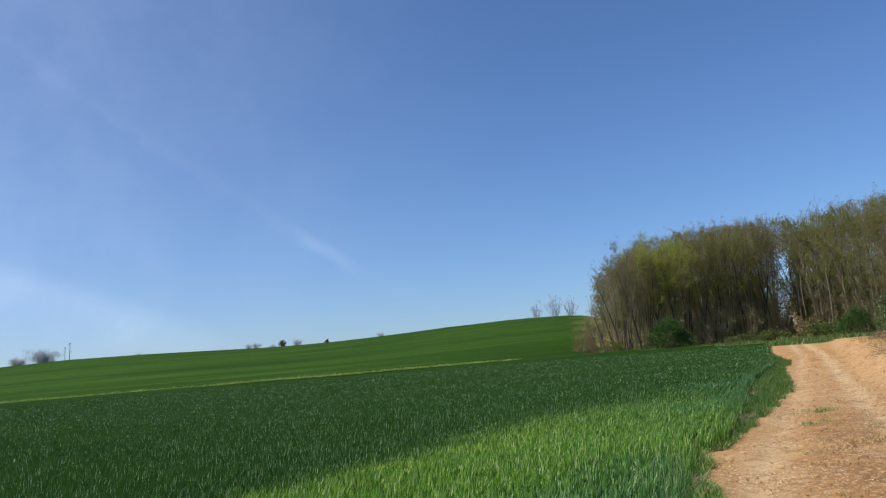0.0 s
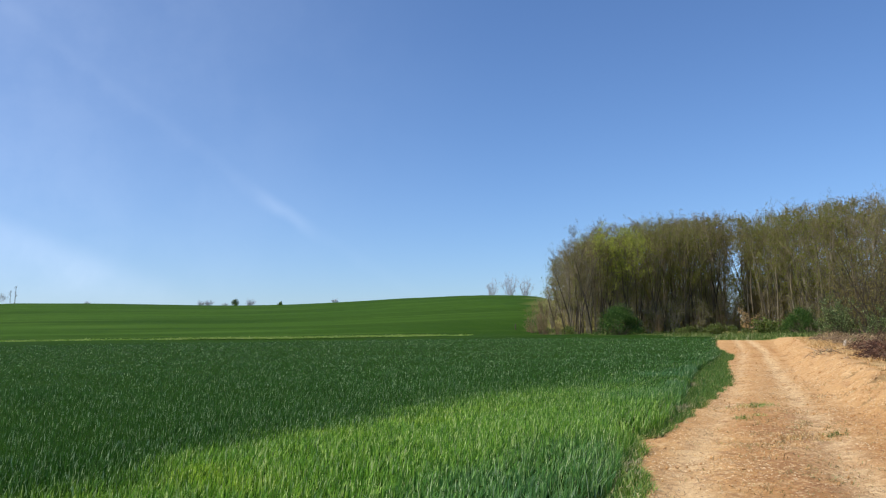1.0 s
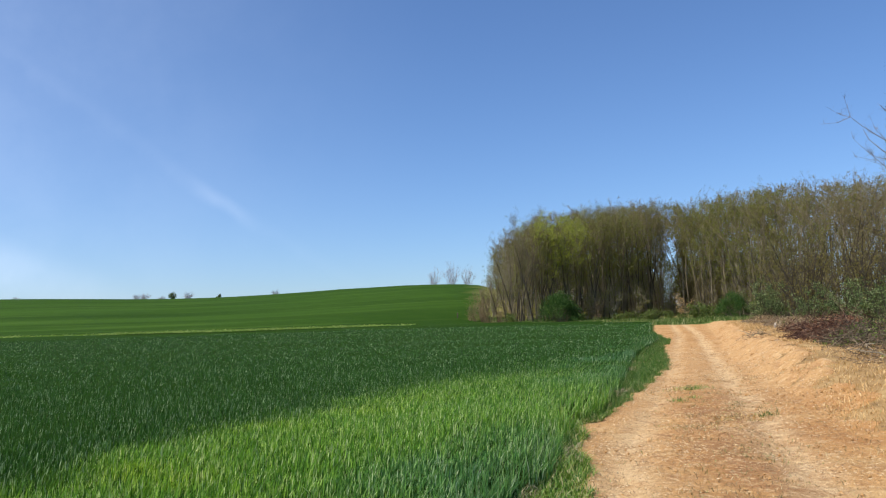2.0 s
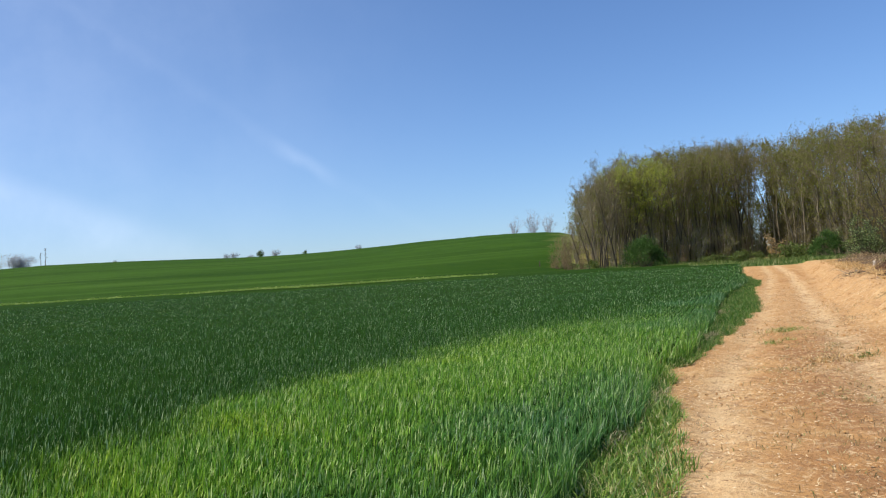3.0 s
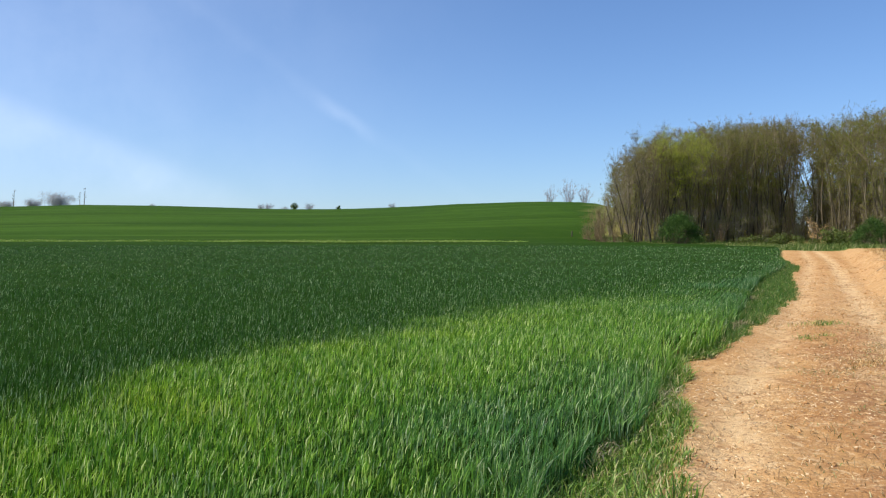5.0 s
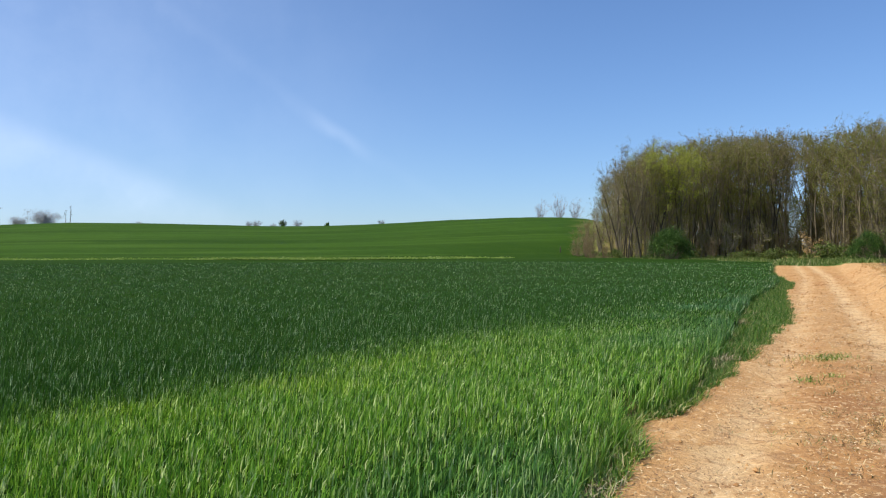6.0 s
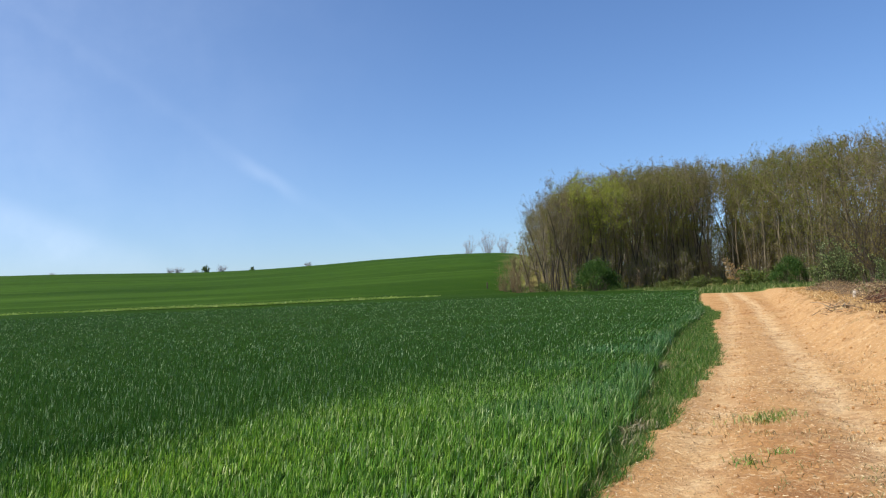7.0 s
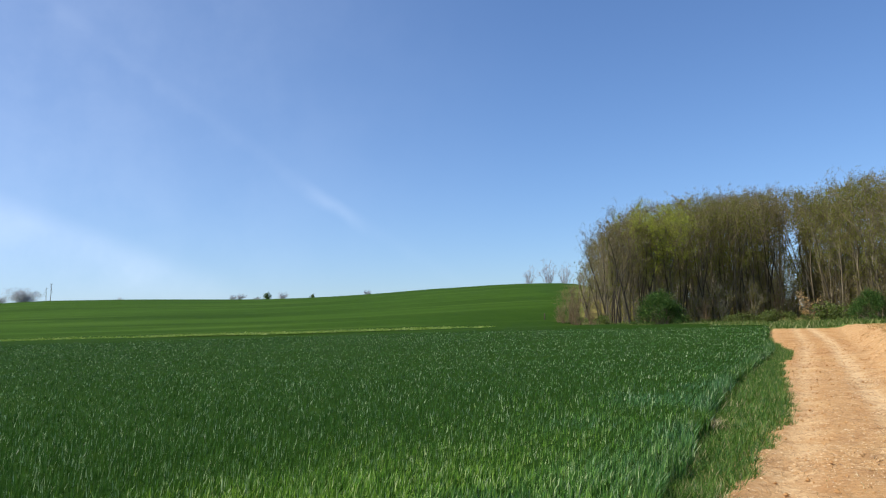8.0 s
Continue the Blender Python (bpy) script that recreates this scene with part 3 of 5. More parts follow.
def build_wheat():
    rng = np.random.default_rng(4)
    VV, FF, lush, blue, yellow, off = [], [], [], [], [], 0

    def sow(make, x, y, z, size, width, lean, curl, tuft):
        nonlocal off
        # whole plants take mostly the light green or mostly the dark tone
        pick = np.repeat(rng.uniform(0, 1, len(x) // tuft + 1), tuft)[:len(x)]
        sort = light_green_at(x, y)
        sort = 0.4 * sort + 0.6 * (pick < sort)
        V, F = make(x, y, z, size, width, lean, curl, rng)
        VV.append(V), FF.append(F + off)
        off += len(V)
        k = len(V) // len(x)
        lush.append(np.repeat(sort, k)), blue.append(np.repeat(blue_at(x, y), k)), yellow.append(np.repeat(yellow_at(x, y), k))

    rings = (0, 7, 9, 12, 16, 21, 28, 37, 48, 62, 80, 112)
    for lo, hi in zip(rings, rings[1:]):
        per, tuft = (2700 if lo == 0 else 1780 * (7 / lo) ** 1.8), (5 if hi <= 37 else 2)
        n = int((hi * 2 + 12) * (hi * 2 + 14) * per / tuft)
        x = rng.uniform(-hi - 4, hi + 8, n)
        y = rng.uniform(-hi - 2, hi + 12, n)
        d = path_distance(x, y)
        keep = (d >= lo) & (d < hi) & in_field(x, y) & (ahead(x, y) | ((hi <= 16) & (rng.uniform(0, 1, n) < 0.08)))
        keep &= rng.uniform(0, 1, n) < (max(lo, 7) / np.maximum(d, 7)) ** 1.8
        x, y = np.repeat(x[keep], tuft), np.repeat(y[keep], tuft)
        x, y = x + rng.normal(0, 0.018 + 0.0006 * hi, len(x)), y + rng.normal(0, 0.018 + 0.0006 * hi, len(x))
        # sown in drills that follow the track
        s, w = to_sw(x, y)
        if hi <= 37:
            w = w + 0.35 * (np.round(w / 0.14) * 0.14 - w)
            x, y = to_xy(s, w)
        n, d = len(x), path_distance(x, y)
        size = np.interp(d, (0, 9, 20, 40, 112), (0.122, 0.104, 0.088, 0.09, 0.12)) * rng.normal(1.0, 0.3, n).clip(0.4, 1.8) * (1 + 0.14 * wave(x, y, 1.4, 6))
        width = 0.0078 * np.maximum(d / 7, 1) ** 0.97 * rng.uniform(0.7, 1.3, n)
        # most leaves stand and lean with the wind, some have flopped over
        curl = np.where(rng.uniform(0, 1, n) < 0.1, rng.uniform(0.5, 1.1, n), rng.uniform(0.03, 0.28, n)) + np.interp(d, (9, 30), (0.0, 0.2))
        sow(blades if hi <= 7 else spikes, x, y, height(x, y) + mat_lift(x, y) - 0.03, size, width, (0.13, 0.0), curl, tuft)
    # the outermost drills stand free, so their whole height shows
    n = 21000
    s = 2 + 48 * rng.uniform(0, 1, n) ** 1.6
    w = wheat_edge(s) - 0.02 - 0.3 * rng.uniform(0, 1, n) ** 1.3
    x, y = to_xy(s, w)
    sow(blades, x, y, height(x, y) - 0.01, 0.31 * rng.normal(1.0, 0.2, n).clip(0.5, 1.4), 0.0085 * rng.uniform(0.7, 1.3, n) * np.interp(s, (10, 50), (1, 2.4)), (0.08, -0.02), rng.uniform(0.04, 0.4, n), 6)
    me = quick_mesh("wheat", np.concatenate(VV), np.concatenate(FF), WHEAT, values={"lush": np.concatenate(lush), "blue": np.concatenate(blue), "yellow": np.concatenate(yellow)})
    tagged(new("wheat", me), "dense knee-high young green wheat filling the field", "wheat", kind="stuff")


def build_verge():
    rng = np.random.default_rng(5)
    for lo_s, hi_s, count, make, mat, label in ((-2, 13, 26000, blades, VERGE, "short light green grass strip with straw beside the wheat"), (12, 50, 62000, spikes, VERGE_LUSH, "lush green grass strip between wheat and track")):
        s = lo_s + (hi_s - lo_s) * rng.uniform(0, 1, count)
        lo, hi = wheat_edge(s) - 0.4, soil_edge(s) + 0.08
        w = lo + (hi - lo) * rng.uniform(0, 1, len(s)) ** 0.9
        ok = hi - lo > 0.08
        x, y = to_xy(s[ok], w[ok])
        n = len(x)
        ln = 0.15 * rng.uniform(0.5, 1.5, n) * (1 + 0.4 * wave(x, y, 0.7, 9)) * np.interp(s[ok], (0, 30, 50), (1, 0.8, 1.2))
        V, F = make(x, y, height(x, y) - 0.01, ln, 0.008 * rng.uniform(0.7, 1.4, n) * np.interp(s[ok], (8, 50), (1, 2.8)), (0.1, 0.0), rng.uniform(0.2, 0.9, n), rng)
        tagged(new("verge_grass", quick_mesh("verge_grass", V, F, mat)), label, "grass", kind="stuff")


def build_wheat_foot():
    """Dead lower leaves and straw that show where the standing wheat ends."""
    rng = np.random.default_rng(6)
    n = 3200
    s = rng.uniform(4, 30, n)
    w = wheat_edge(s) + 0.02 + np.abs(rng.normal(0, 0.1, n))
    x, y = to_xy(s, w)
    ok = (wave(x, y, 0.7, 13) > 0.5) & (w < soil_edge(s) + 0.1)
    x, y, s = x[ok], y[ok], s[ok]
    n = len(x)
    V, F = blades(x, y, height(x, y) + 0.03, 0.13 * rng.uniform(0.4, 1.5, n), 0.008 * rng.uniform(0.7, 1.4, n) * np.interp(s, (8, 30), (1, 1.8)), (0.1, 0), rng.uniform(0.4, 1.4, n), rng)
    tagged(new("dead_wheat_leaves", quick_mesh("dead_wheat_leaves", V, F, WITHERED)), "dead straw-coloured lower leaves along the wheat's edge", "straw", kind="stuff")


build_wheat()
build_wheat_foot()
build_verge()


# ---- woody plants ----
def part(name, me, parent, label=""):
    ob = new(name, me)
    ob.parent = parent
    return tagged(ob, label)


class Tubes:
    """Collects tapered round limbs into one mesh."""

    def __init__(self):
        self.v, self.f, self.n, self.slot, self.now = [], [], 0, [], 0

    def add(self, pts, radii, sides):
        pts, radii = np.asarray(pts, float), np.asarray(radii, float)
        ax = np.gradient(pts, axis=0)
        ax /= np.linalg.norm(ax, axis=1, keepdims=True) + 1e-9
        ref = np.where(np.abs(ax[:, 2:3]) > 0.9, np.array([[1.0, 0, 0]]), np.array([[0, 0, 1.0]]))
        a = np.cross(ax, ref)
        a /= np.linalg.norm(a, axis=1, keepdims=True) + 1e-9
        b = np.cross(ax, a)
        t = np.arange(sides) * 2 * np.pi / sides
        ring = pts[:, None] + radii[:, None, None] * (a[:, None] * np.cos(t)[None, :, None] + b[:, None] * np.sin(t)[None, :, None])
        self.v.append(ring.reshape(-1, 3))
        i, j = np.meshgrid(np.arange(len(pts) - 1), np.arange(sides), indexing="ij")
        p, q = (i * sides + j).ravel(), (i * sides + (j + 1) % sides).ravel()
        self.f.append(np.stack([p, q, q + sides, p + sides], 1) + self.n)
        self.n += len(pts) * sides
        self.slot.append(self.now)

    def slivers(self, at, rng, length, width=0.013):
        """Fine end twigs, one thin spike each."""
        n = len(at)
        d = rng.normal(0, 0.75, (n, 3)) + (0, 0, 0.7)
        d *= (length * rng.uniform(0.5, 1.4, n) / np.linalg.norm(d, axis=1))[:, None]
        e = np.cross(d, rng.normal(0, 1, (n, 3)))
        e *= (width * rng.uniform(0.7, 1.5, n) / (np.linalg.norm(e, axis=1) + 1e-9))[:, None]
        V = np.stack([at - e, at + e, at + d * 0.6 + e * 0.6, at + d], 1)
        self.v.append(V.reshape(-1, 3))
        self.f.append(np.arange(n)[:, None] * 4 + np.array([[0, 1, 2, 3]]) + self.n)
        self.n += 4 * n
        self.slot.append(self.now)

    def mesh(self, name, mat, twig=None):
        me = quick_mesh(name, np.concatenate(self.v), np.concatenate(self.f), mat)
        if twig:
            me.materials.append(twig)
            me.polygons.foreach_set("material_index", np.repeat(self.slot, [len(f) for f in self.f]))
        return me


def leaf_mesh(name, at, size, mat, rng, droop=0.0):
    """Small folded leaf sprays at the given places."""
    n = len(at)
    d = rng.normal(0, 1, (n, 3))
    d[:, 2] -= droop
    d /= np.linalg.norm(d, axis=1, keepdims=True)
    e = np.cross(d, rng.normal(0, 1, (n, 3)))
    e /= np.linalg.norm(e, axis=1, keepdims=True)
    sz = (size * rng.uniform(0.6, 1.4, n))[:, None]
    fold = np.cross(d, e) * sz * 0.2
    V = np.stack([at, at + d * sz * 0.5 + e * sz * 0.32 + fold, at + d * sz, at + d * sz * 0.5 - e * sz * 0.32 + fold], 1)
    F = (np.arange(n)[:, None, None] * 4 + np.array([[0, 1, 2], [0, 2, 3]])).reshape(-1, 3)
    return quick_mesh(name, V.reshape(-1, 3), F, mat, smooth=False)


def grow(start, way, length, r, rng, bend=0.25, rise=0.3, n=4):
    """A limb: points that wander and turn upwards."""
    pts, p, d = [np.array(start, float)], np.array(start, float), np.array(way, float)
    for _ in range(n):
        d = d + rng.normal(0, bend, 3) * 0.5 + (0, 0, rise / n)
        d /= np.linalg.norm(d)
        p = p + d * length / n
        pts.append(p.copy())
    return np.array(pts), np.linspace(r, r * 0.35, n + 1)


def sideways(d, angle, rng):
    o = rng.normal(0, 1, 3)
    o -= d * (o @ d)
    o /= np.linalg.norm(o) + 1e-9
    return d * math.cos(angle) + o * math.sin(angle)


def tree(name, label, seed, tall, limbs, twigs, leaves, leaf, bark, twig=None, first=0.38, wide=1.0, thick=1.0, size=0.26, sprigs=900, fine=0.013, lean=(0.0, 0.0), leaders=2, low=0.45, haze=0.2):
    """A slender upright tree: forking trunk, rising limbs, fine twigs and small leaf sprays."""
    rng = np.random.default_rng(seed)
    tb, tips = Tubes(), []
    n = 10
    hgt = np.linspace(0, tall, n)
    bow = np.linspace(0, 1, n)[:, None] ** 0.6
    sway = np.cumsum(rng.normal(0, 0.013 * tall, (n, 2)), 0) * np.linspace(0, 1, n)[:, None] + hgt[:, None] * (rng.normal(0, 0.03, 2) + np.array(lean) * bow)
    trunk = np.column_stack([sway, hgt - 0.15])
    rad = thick * tall * 0.0085 * (1 - 0.88 * np.linspace(0, 1, n)) + 0.012
    rad[0] *= 1.35
    tb.add(trunk, rad, 6)
    stems = [trunk]
    for k in range(leaders):
        u = rng.uniform(0.22, 0.55)
        i = u * (n - 1)
        at = np.array([np.interp(i, np.arange(n), trunk[:, c]) for c in range(3)])
        a, open_ = rng.uniform(0, 2 * np.pi), rng.uniform(0.22, 0.42)
        pts, rr = grow(at, (math.cos(a) * math.sin(open_), math.sin(a) * math.sin(open_), math.cos(open_)), (0.97 - u) * tall * rng.uniform(0.8, 1.0), 0.62 * np.interp(i, np.arange(n), rad), rng, 0.16, 0.5, 6)
        tb.add(pts, rr, 5)
        stems.append(pts)
    tb.now = 1
    for k in range(limbs):
        stem = stems[k % len(stems)] if k % 5 else trunk
        start = max(first, stem[0, 2] / tall + 0.04)
        u = start + (0.97 - start) * ((k + rng.uniform(0, 1)) / limbs) ** 0.9
        i = np.interp(u * tall, stem[:, 2], np.arange(len(stem)))
        at = np.array([np.interp(i, np.arange(len(stem)), stem[:, c]) for c in range(3)])
        a = rng.uniform(0, 2 * np.pi)
        open_ = rng.uniform(0.45, 1.05)
        d = np.array([math.cos(a) * math.sin(open_), math.sin(a) * math.sin(open_), math.cos(open_)])
        ln = tall * wide * (0.13 + 0.13 * math.sin(math.pi * min(1.0, max(0.0, (u - first) / (1 - first)) ** 1.3)) + 0.05 * u) * rng.uniform(0.7, 1.25)
        ln *= float(np.interp(at[2] / tall, (0.75, 1.0), (1.0, 0.5)))
        r = max(0.018, 0.012 * ln)
        pts, rr = grow(at, d, ln, r * thick, rng)
        tb.add(pts, rr, 3)
        for j in range(twigs):
            i = rng.integers(1, len(pts))
            dd = pts[i] - pts[i - 1]
            dd /= np.linalg.norm(dd)
            p2, r2 = grow(pts[i], sideways(dd, rng.uniform(0.4, 1.1), rng), ln * rng.uniform(0.25, 0.6), max(0.010, r * 0.4), rng, 0.4, 0.35, 2)
            tb.add(p2, r2, 3)
            tips += [p2[1], p2[2], (p2[0] + p2[1]) / 2]
    tips = np.array(tips)
    if sprigs:
        tb.slivers(tips[rng.integers(0, len(tips), sprigs)] + rng.normal(0, 0.12 if leaves else 0.0, (sprigs, 3)), rng, 0.5, fine)
    root = tagged(new(name), label, "tree")
    part("trunk", tb.mesh("trunk", bark, twig or bark), root)
    if leaves:
        chance = np.interp(tips[:, 2] / tall, (low - 0.25, low + 0.12, 0.9, 1.06), (0.06, 1.0, 1.0, 0.55))
        keep = tips[rng.choice(len(tips), leaves, p=chance / chance.sum())]
        part("crown", leaf_mesh("crown", keep + rng.normal(0, haze, (leaves, 3)), size, leaf, rng, 0.3), root)
    return root


def shrub(name, label, seed, tall, wide, stems, leaves, leaf, bark, size=0.2, dense=0.5, category="bush", sprigs=0, fine=0.013, side=7):
    """A many-stemmed bush with an uneven outline and gaps."""
    rng = np.random.default_rng(seed)
    tb, tips = Tubes(), []
    for k in range(stems):
        a, o = rng.uniform(0, 2 * np.pi), rng.uniform(0.05, 1.0) ** 0.7
        d = np.array([math.cos(a) * o * wide / tall, math.sin(a) * o * wide / tall, 1.0])
        ln = tall * rng.uniform(0.6, 1.05) * np.linalg.norm(d) * (1 - 0.25 * o)
        d /= np.linalg.norm(d)
        at = np.array([math.cos(a) * o * wide * 0.22, math.sin(a) * o * wide * 0.22, -0.1])
        pts, rr = grow(at, d, ln, 0.012 + 0.008 * tall, rng, 0.3, 0.1, 4)
        tb.add(pts, rr, 4)
        for j in range(side):
            i = rng.integers(1, 5)
            dd = pts[i] - pts[i - 1]
            dd /= np.linalg.norm(dd)
            p2, r2 = grow(pts[i], sideways(dd, rng.uniform(0.4, 1.2), rng), ln * rng.uniform(0.12, 0.32), 0.012, rng, 0.5, 0.2, 2)
            tb.add(p2, r2, 3)
            tips += list(p2[1:])
            for q in range(2):
                p3, r3 = grow(p2[1], sideways(dd, rng.uniform(0.3, 1.4), rng), ln * rng.uniform(0.06, 0.16), 0.008, rng, 0.4, 0.1, 1)
                tb.add(p3, r3, 3)
                tips.append(p3[-1])
    root = tagged(new(name), label, category)
    if sprigs:
        at = np.array(tips)[rng.integers(0, len(tips), sprigs)]
        tb.slivers(at + rng.normal(0, 0.1, (sprigs, 3)), rng, 0.16 * tall ** 0.7, fine)
    part("branchwork", tb.mesh("branchwork", bark), root)
    if leaves:
        tips = np.array(tips)
        at = tips[rng.integers(0, len(tips), leaves)] + rng.normal(0, dense * 0.3, (leaves, 3))
        at[:, 2] = np.maximum(at[:, 2], 0.05)
        part("foliage", leaf_mesh("foliage", at, size, leaf, rng), root)
    return root


def dome_bush(name, label, seed, tall, wide, leaves, leaf, bark, size):
    """A rounded bush, broad at the foot, of many leafy clumps round hidden stems."""
    rng = np.random.default_rng(seed)
    n = 90
    u, a = rng.uniform(0, 1, n) ** 0.85, rng.uniform(0, 2 * np.pi, n)
    out = wide * np.sqrt(np.clip(1 - u ** 1.6, 0, 1)) * rng.uniform(0.55, 1.05, n)
    mid = np.column_stack([np.cos(a) * out, np.sin(a) * out, 0.15 + u * (tall - 0.3) * rng.uniform(0.85, 1.06, n)])
    tb = Tubes()
    for p in mid[::2]:
        foot = np.array([p[0] * 0.12, p[1] * 0.12, -0.1])
        tb.add([foot, foot + (p - foot) * 0.5 + (0, 0, 0.15), p], [0.04, 0.022, 0.008], 4)
    root = tagged(new(name), label, "bush")
    part("branchwork", tb.mesh("branchwork", bark), root)
    at = mid[rng.integers(0, n, leaves)] + rng.normal(0, 0.27, (leaves, 3)) * (1.15, 1.15, 0.9)
    at[:, 2] = np.maximum(at[:, 2], 0.04)
    part("foliage", leaf_mesh("foliage", at, size, leaf, rng), root)
    return root


def place(ob, x, y, turn=0.0, scale=1.0, stretch=1.0):
    z = float(height(x, y))
    ob.matrix_basis = Matrix.Translation((x, y, z)) @ Matrix.Rotation(turn, 4, "Z") @ Matrix.Diagonal((scale, scale, scale * stretch, 1))
    return ob


def again(ob, x, y, turn, scale=1.0, stretch=1.0):
    c = copy_thing(ob, Matrix.Identity(4))
    return place(c, x, y, turn, scale, stretch)


def at_polar(az, r):
    return CX + r * math.sin(radians(az)), CY + r * math.cos(radians(az))


def build_wood():
    rng = random.Random(11)
    kinds = []
    says = {LEAF_OLIVE: "tall slender woodland tree with sparse olive spring leaves", LEAF_RUST: "tall slender woodland tree with rusty opening buds", LEAF_LIME: "tall slender tree with fresh yellow-green leaves"}

    def kind_of(seed, limbs, twigs, leaves, leaf, bark, label="", **more):
        kinds.append(tree("forest_tree", label or says[leaf], seed, 15.0, limbs, twigs, leaves, leaf, bark, wide=0.92, **more))
        tagged(kinds[-1], group="trees of the wood")

    for k in range(9):
        leaf = (LEAF_OLIVE, LEAF_OLIVE, LEAF_RUST, LEAF_OLIVE, LEAF_LIME, LEAF_OLIVE, LEAF_RUST, LEAF_OLIVE, LEAF_RUST)[k]
        kind_of(100 + k, 19, 5, (1900, 2050, 1600, 1850, 2700, 1600, 1800, 1700, 1500)[k], leaf, BARK if k in (2, 5, 7) else BARK_DARK, twig=BARK_TWIG,
                first=(0.3, 0.36, 0.22, 0.4, 0.34, 0.25, 0.38, 0.24, 0.34)[k], size=0.155, sprigs=800, fine=0.011, low=(0.34, 0.27, 0.22, 0.42, 0.5, 0.22, 0.42, 0.24, 0.36)[k])
    for k in range(3):
        kind_of(140 + k, 13, 3, 1050, (LEAF_OLIVE, LEAF_RUST, LEAF_OLIVE)[k], BARK, twig=BARK, first=0.2, size=0.18, sprigs=480, fine=0.016, low=0.25, haze=0.25)
    # back rows: bark chosen paler so their colour replaces light lost under the crowns
    for k in range(3):
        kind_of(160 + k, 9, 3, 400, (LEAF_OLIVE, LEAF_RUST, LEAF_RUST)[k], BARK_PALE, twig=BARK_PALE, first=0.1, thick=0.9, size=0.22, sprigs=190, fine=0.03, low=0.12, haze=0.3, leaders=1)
    for k in range(3):
        kind_of(180 + k, 20, 6, 420, LEAF_RUST, BARK_DARK, "tall slender woodland tree with bare grey-brown twigs", twig=BARK_TWIG, first=0.28, size=0.13, sprigs=1100, fine=0.011, low=0.4)
    used = set()

    def plant(az, r, tall, lime=False, behind=0, bare=False):
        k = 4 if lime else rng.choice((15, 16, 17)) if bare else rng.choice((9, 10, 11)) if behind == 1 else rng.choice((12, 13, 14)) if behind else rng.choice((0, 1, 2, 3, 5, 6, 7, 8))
        x, y = at_polar(az, r)
        sc, turn = tall / 16.4 * rng.uniform(0.97, 1.02), rng.uniform(0, 6.28)
        if k not in used:
            used.add(k)
            place(kinds[k], x, y, turn, sc)
        else:
            again(kinds[k], x, y, turn, sc * 1.0, 1.0)

    # the block this side of the gap, seven rows deep
    for row in range(7):
        count = 18 if row < 3 else 21
        for i in range(count):
            lo = 12.9 if row < 3 else 12.4
            az = lo + (23.85 - lo) * (i + rng.uniform(0.1, 0.9)) / count
            front = np.interp(az, (11, 14, 18, 24.3), (103, 104, 108, 116))
            r = front + row * 5.0 + rng.uniform(-1.6, 1.6)
            x, y = at_polar(az, r)
            top = np.interp(az, (10.9, 11.6, 12.4, 13.3, 14.5, 15.8, 18, 24.3), (2.8, 4.1, 5.6, 6.7, 7.4, 7.9, 8.3, 8.4))
            tall = r * math.tan(radians(top)) + 1.62 - float(height(x, y))
            plant(az, r, max(5.0, tall) * rng.uniform(0.93, 1.01), lime=(15.3 < az < 17.6 and row < 2) or (row < 3 and az > 15 and rng.random() < 0.08), behind=0 if row < 2 else 1 if row == 2 else 2,
                  bare=row < 3 and rng.random() < (0.6 if az < 14.0 else 0.2))
    for az, r in ((25.2, 117), (25.1, 122)):
        plant(az, r, 16.0)
    # the block beyond the gap, which draws nearer along the track
    for row in range(7):
        az = 25.3 + rng.uniform(0, 0.3)
        while az < 62:
            front = np.interp(az, (25.3, 27, 29, 31, 34, 37, 42, 50, 62), (117, 109, 99, 90, 77, 66, 54, 45, 40))
            r = front + row * 4.6 + rng.uniform(-1.5, 1.5)
            x, y = at_polar(az, r)
            top = np.interp(az, (25.4, 27.7, 29, 31.4, 34, 36.7, 45, 62), (8.1, 8.5, 8.8, 9.05, 8.95, 9.0, 9.6, 11.0))
            tall = r * math.tan(radians(top)) + 1.62 - float(height(x, y))
            plant(az, r, max(5.0, tall) * rng.uniform(0.92, 1.01), lime=row < 3 and az < 30 and rng.random() < 0.05, behind=2 if row > 2 or az > 42 else 1 if row == 2 else 0,
                  bare=row < 2 and rng.random() < (0.12 if az < 32 else 0.4))
            az += math.degrees(1.45 / r) * rng.uniform(0.8, 1.5) * (1.0 if az < 39 else 2.2)
    # any kind not yet planted stands at the back of the wood
    for k in range(len(kinds)):
        if k not in used:
            place(kinds[k], *at_polar(14.0 + 0.7 * k, 142))


